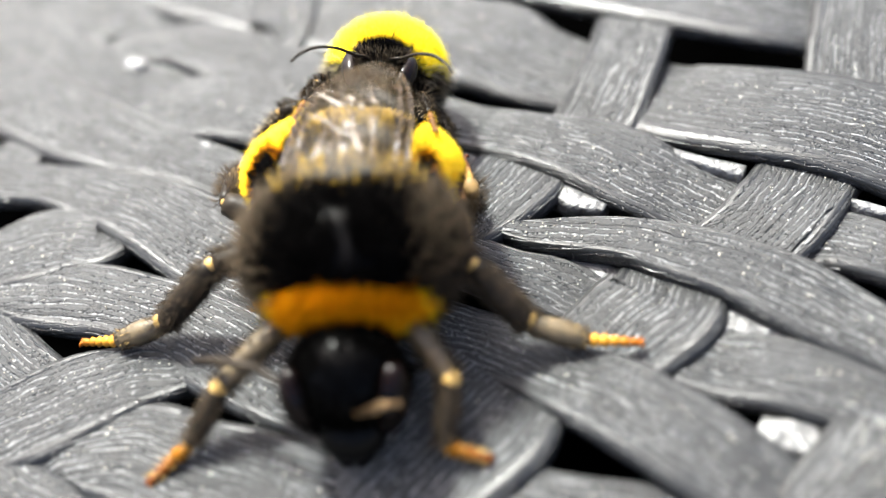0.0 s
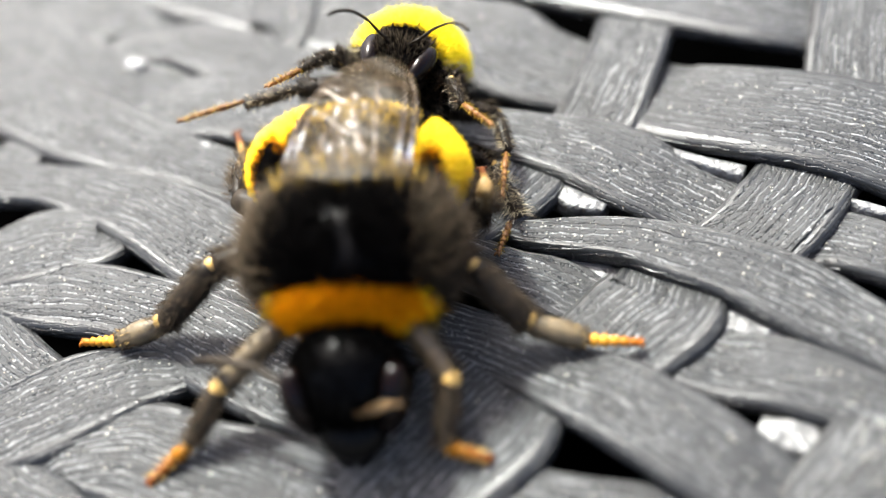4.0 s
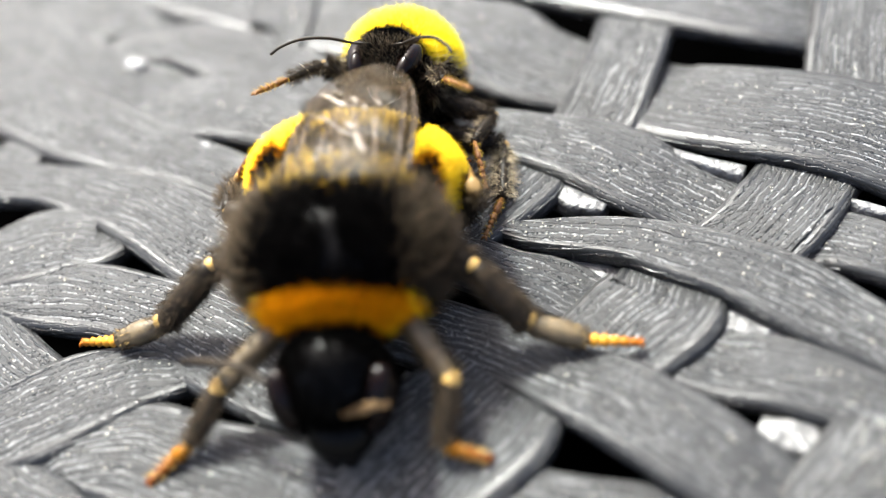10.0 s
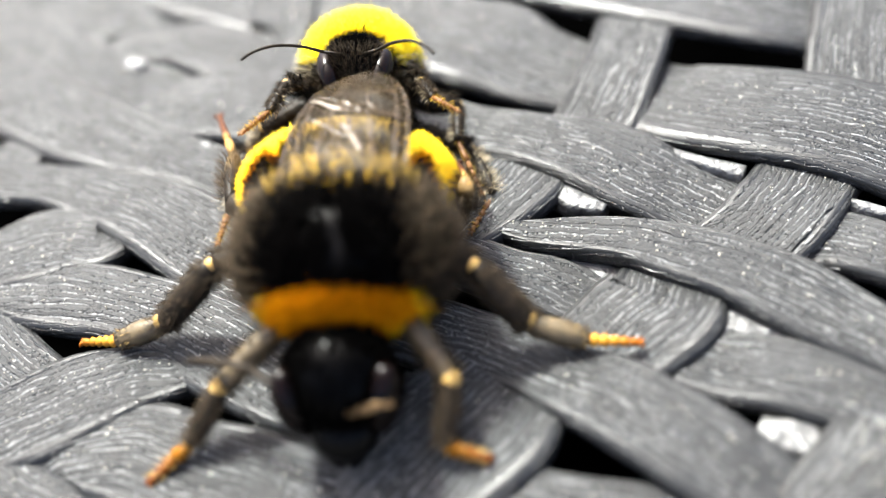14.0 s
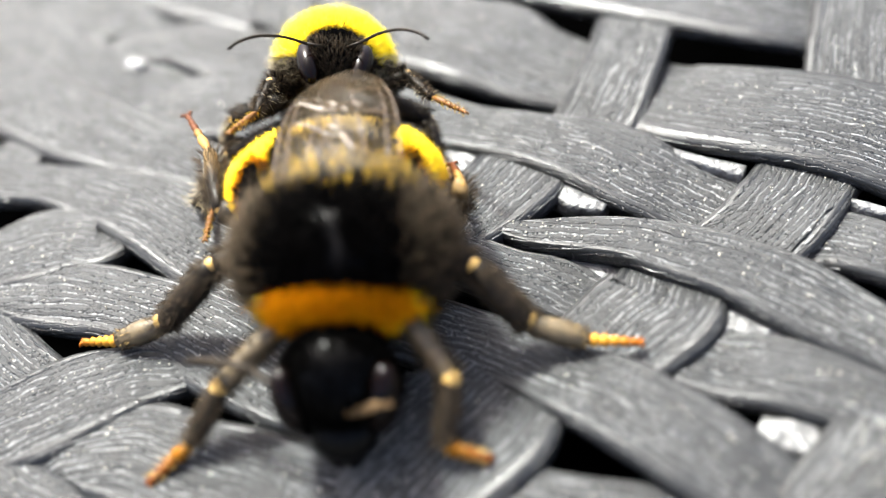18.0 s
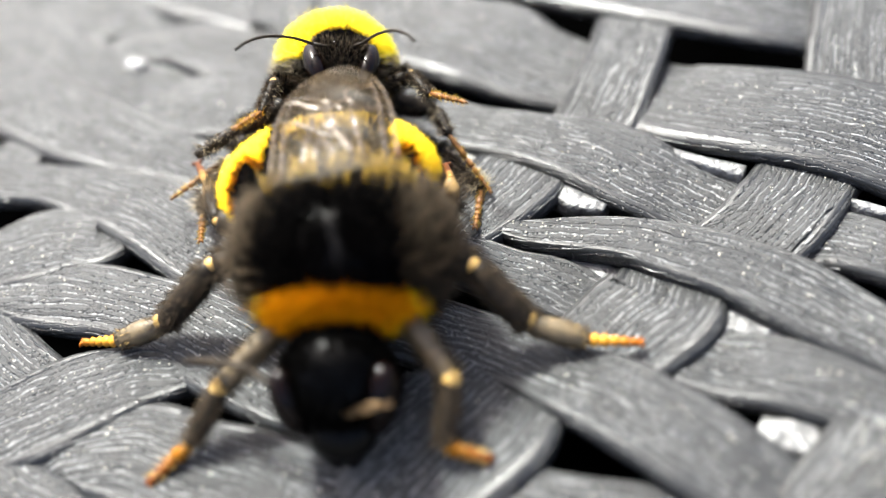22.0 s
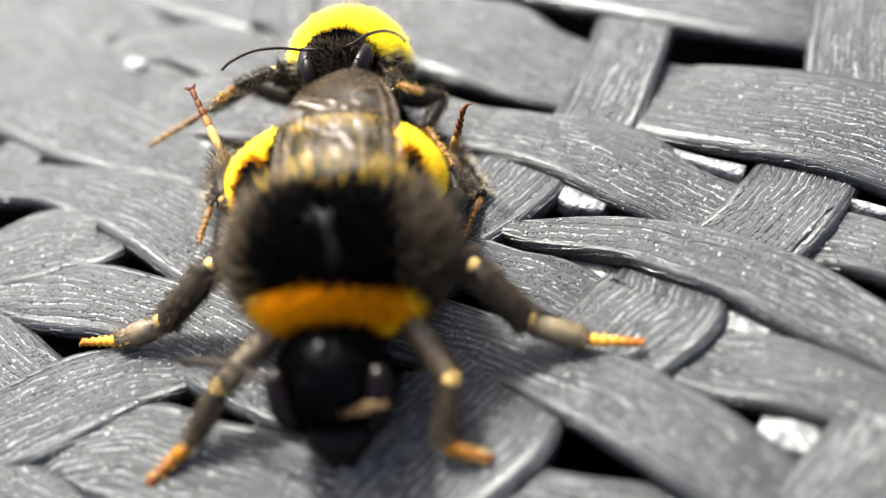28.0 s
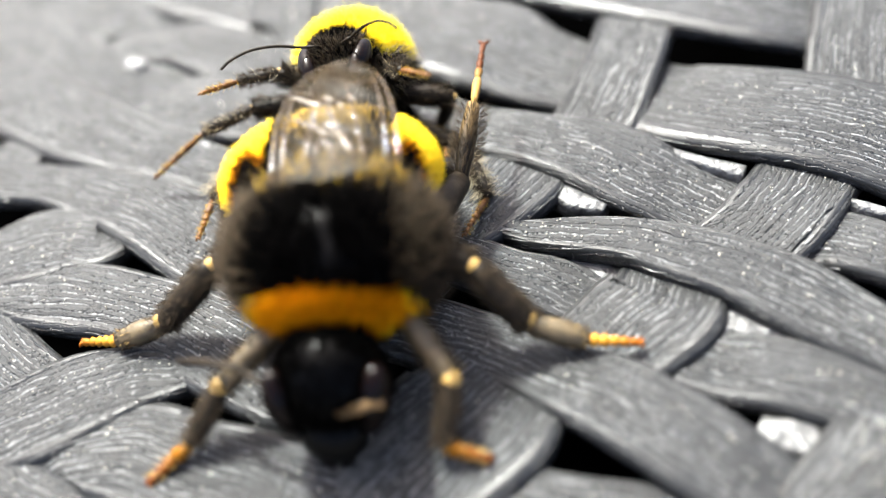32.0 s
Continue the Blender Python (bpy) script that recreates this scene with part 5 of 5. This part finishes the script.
    point_walk(m_antenna_r, (0.42, -0.9, 0.55), [
        (0, 3.33, -4.05, 0.21), (1, 4.15, -3.02, 0.19), (2, 4.05, -3.14, 0.05), (2.5, 3.39, -3.98, 1.01),
        (3, 3.04, -4.21, 1.39), (6, 3.9, -3.41, 0.9), (7, 4.07, -3.17, 0.68), (8, 3.89, -3.42, 0.25),
        (9, 2.22, -4.75, 1.18), (10, 3.72, -3.63, 0.2), (12, 1.26, -5.11, 0.73), (13, 3.76, -3.61, 0.51),
        (16.5, 1.87, -4.93, 0.93), (17, 3.33, -3.99, 1.22), (19, 3.71, -3.67, 0.5), (19.5, 1.46, -5.07, 0.68),
        (20, 4.02, -3.24, 0.34), (21, 4.27, -2.77, 0.16), (22, 2.6, -4.6, 0.39), (22.5, 2.17, -4.8, 1.05),
    ] + [
        (23, 3.58, -3.81, 0.75), (25, 4.23, -2.64, -0.41), (28, 3.57, -3.83, 0.52), (29, 2.37, -4.73, 0.72),
        (30, 3.46, -3.94, 0.42), (31, 2.09, -4.8, 1.24), (32, 3.57, -3.83, 0.39),
    ])
    leg_walk(q_hind_l, [
        (0, -5.61, 3.34, 4.37, -6.1, 6.49, 2.93, -6.65, 9.6, 1.01), (2.5, -5.61, 3.34, 4.37, -6.1, 6.49, 2.93, -6.65, 9.6, 1.01),
        (3, -5.3, 4.11, 4.23, -5.53, 7.57, 3.75, -7.03, 10.89, 3.14), (3.5, -5.39, 4.09, 3.91, -5.84, 7.44, 3.03, -7.15, 10.71, 1.87),
        (5.5, -5.26, 4.34, 3.64, -5.88, 7.76, 3.29, -7.25, 11.02, 2.19), (6, -5.57, 3.83, 3.15, -5.96, 7.09, 1.95, -4.58, 5.16, 4.79),
        (6.5, -5.09, 4.54, 3.76, -6.64, 6.87, 5.85, -8.08, 9.96, 7.3), (7, -5.08, 4.57, 3.55, -6.36, 7.55, 4.88, -8.1, 10.53, 6.2),
        (8, -5.12, 4.5, 3.81, -6.35, 7.75, 4.18, -8.17, 10.95, 4.6),
    ] + [
        (8.5, -5.05, 4.46, 4.18, -6.42, 7.69, 4.08, -8.31, 10.86, 4.27), (9, -5.63, 3.67, 3.68, -6.35, 6.8, 2.28, -4.72, 5.14, 5.16),
        (12, -5.7, 3.32, 4.06, -6.43, 6.44, 2.65, -4.79, 4.77, 5.52), (13, -5.63, 3.67, 3.68, -6.11, 7.02, 2.76, -7.37, 10.17, 1.28),
        (14, -5.57, 3.74, 3.95, -6.22, 7.13, 3.37, -7.67, 10.5, 2.91), (14.5, -5.67, 3.51, 3.85, -6.22, 6.76, 2.67, -7.59, 9.94, 1.37),
        (16.5, -5.53, 2.47, 4.91, -6.4, 5.75, 4.05, -7.82, 9.04, 3.13), (17, -5.54, 2.42, 4.89, -6.2, 5.85, 4.78, -7.64, 9.23, 4.33),
        (17.5, -5.55, 2.39, 4.88, -6.43, 5.78, 4.87, -8.33, 8.86, 4.11),
    ] + [
        (18.5, -5.52, 2.46, 4.94, -6.61, 5.79, 5.05, -8.32, 9.05, 4.76), (19, -5.6, 2.28, 4.77, -6.4, 5.64, 4.16, -7.81, 8.67, 2.58),
        (20, -5.55, 2.37, 4.87, -6.59, 5.7, 5.13, -8.39, 8.93, 4.95), (21, -5.58, 2.32, 4.82, -6.62, 5.65, 4.67, -8.51, 8.81, 4.28),
        (22, -5.65, 2.09, 4.63, -6.94, 5.18, 3.62, -8.53, 8.2, 2.19), (23, -5.5, 2.48, 4.97, -7.29, 5.45, 5.44, -9.44, 8.42, 4.96),
        (24, -5.56, 2.35, 4.86, -7.06, 5.5, 5.03, -9.19, 8.5, 4.66), (25, -5.6, 2.22, 4.75, -7.2, 5.34, 4.87, -9.16, 8.37, 4.06),
        (25.5, -5.6, 2.22, 4.75, -7.11, 5.38, 4.82, -9.07, 8.45, 4.14),
    ] + [
        (27.5, -5.45, 2.65, 5.05, -6.17, 6.05, 4.59, -7.69, 9.27, 3.6), (28, -5.38, 2.77, 5.15, -6.2, 6.11, 4.53, -7.85, 9.2, 5.72),
        (28.5, -5.34, 2.8, 5.2, -7.14, 5.79, 5.36, -8.62, 9.18, 5.22), (29, -5.22, 2.99, 5.32, -5.89, 6.4, 5.72, -7.34, 9.68, 6.62),
        (29.5, -5.17, 3.07, 5.36, -5.21, 6.5, 6.05, -6.67, 9.89, 5.8), (30, -5.22, 3.02, 5.31, -5.14, 6.52, 5.37, -6.95, 9.71, 4.86),
        (31, -5.7, 3.32, 4.06, -6.01, 6.58, 2.83, -6.64, 9.82, 1.17), (32, -5.7, 3.32, 4.06, -5.89, 6.58, 2.81, -6.77, 9.8, 1.2),
    ])
    leg_walk(q_hind_r, [
        (0, 4.2, 4.44, 1.58, 4.74, 3.01, 4.73, 4.1, 6.3, 3.16), (2, 4.59, 4.25, 1.75, 5.1, 2.81, 4.9, 4.58, 5.99, 3.08),
        (2.5, 4.79, 4.5, 2.52, 6.98, 6.66, 4.19, 7.33, 10.35, 4.16), (3, 4.72, 4.17, 1.82, 5.33, 2.74, 4.95, 5.17, 5.8, 2.88),
        (6, 4.99, 3.99, 1.99, 5.36, 2.54, 5.15, 4.86, 5.72, 3.32), (6.5, 4.99, 3.99, 1.99, 5.8, 2.79, 5.17, 6.04, 6.25, 3.89),
        (7, 5.23, 3.63, 2.01, 5.98, 6.93, 1.14, 7.01, 6.2, 4.62), (8, 4.7, 4.02, 1.63, 5.09, 2.6, 4.8, 4.57, 5.77, 2.96),
        (9, 4.2, 4.44, 1.58, 4.85, 3.02, 4.71, 4.31, 6.2, 2.9),
    ] + [
        (19, 3.68, 4.62, 1.44, 4.26, 3.2, 4.58, 3.55, 6.37, 2.81), (19.5, 3.76, 5, 2.09, 4.2, 8.41, 1.46, 4.72, 12.07, 1.61),
        (20, 3.56, 4.65, 1.41, 4.14, 3.24, 4.56, 3.55, 6.42, 2.76), (22.5, 3.18, 4.73, 1.36, 3.9, 3.33, 4.49, 3.53, 6.53, 2.66),
        (23, 3.3, 4.71, 1.37, 3.91, 3.53, 4.61, 4.14, 6.89, 3.1), (23.5, 3.18, 4.73, 1.36, 3.9, 3.33, 4.49, 3.53, 6.53, 2.66),
        (25.5, 3.18, 4.73, 1.36, 3.9, 3.33, 4.49, 3.29, 6.51, 2.7), (27.5, 3.38, 5.1, 2.03, 3.11, 8.55, 1.51, 3.59, 12.22, 1.67),
        (28, 3.76, 5, 2.09, 3.29, 8.4, 1.39, 4.27, 7.49, 4.84),
    ] + [
        (28.5, 3.6, 4.93, 1.83, 4.35, 3.95, 5.11, 4.69, 7.48, 4.06), (29, 3.82, 5.27, 3.54, 4.62, 8.65, 3.94, 5.51, 12.06, 5.06),
        (29.5, 3.76, 5.29, 3.52, 4.49, 8.62, 4.31, 4.91, 12.29, 4.26), (30, 3.73, 5.26, 2.87, 4.14, 8.73, 3.08, 4.85, 12.35, 3.26),
        (31, 3.73, 4.89, 1.86, 3.92, 8.33, 1.21, 5.09, 7.33, 4.58), (31.5, 4.02, 5.17, 3.27, 4.76, 8.5, 4.05, 5.36, 12.14, 4.37),
        (32, 3.98, 5.16, 2.95, 4.64, 8.25, 4.45, 5.02, 11.92, 4.74),
    ])


motions()
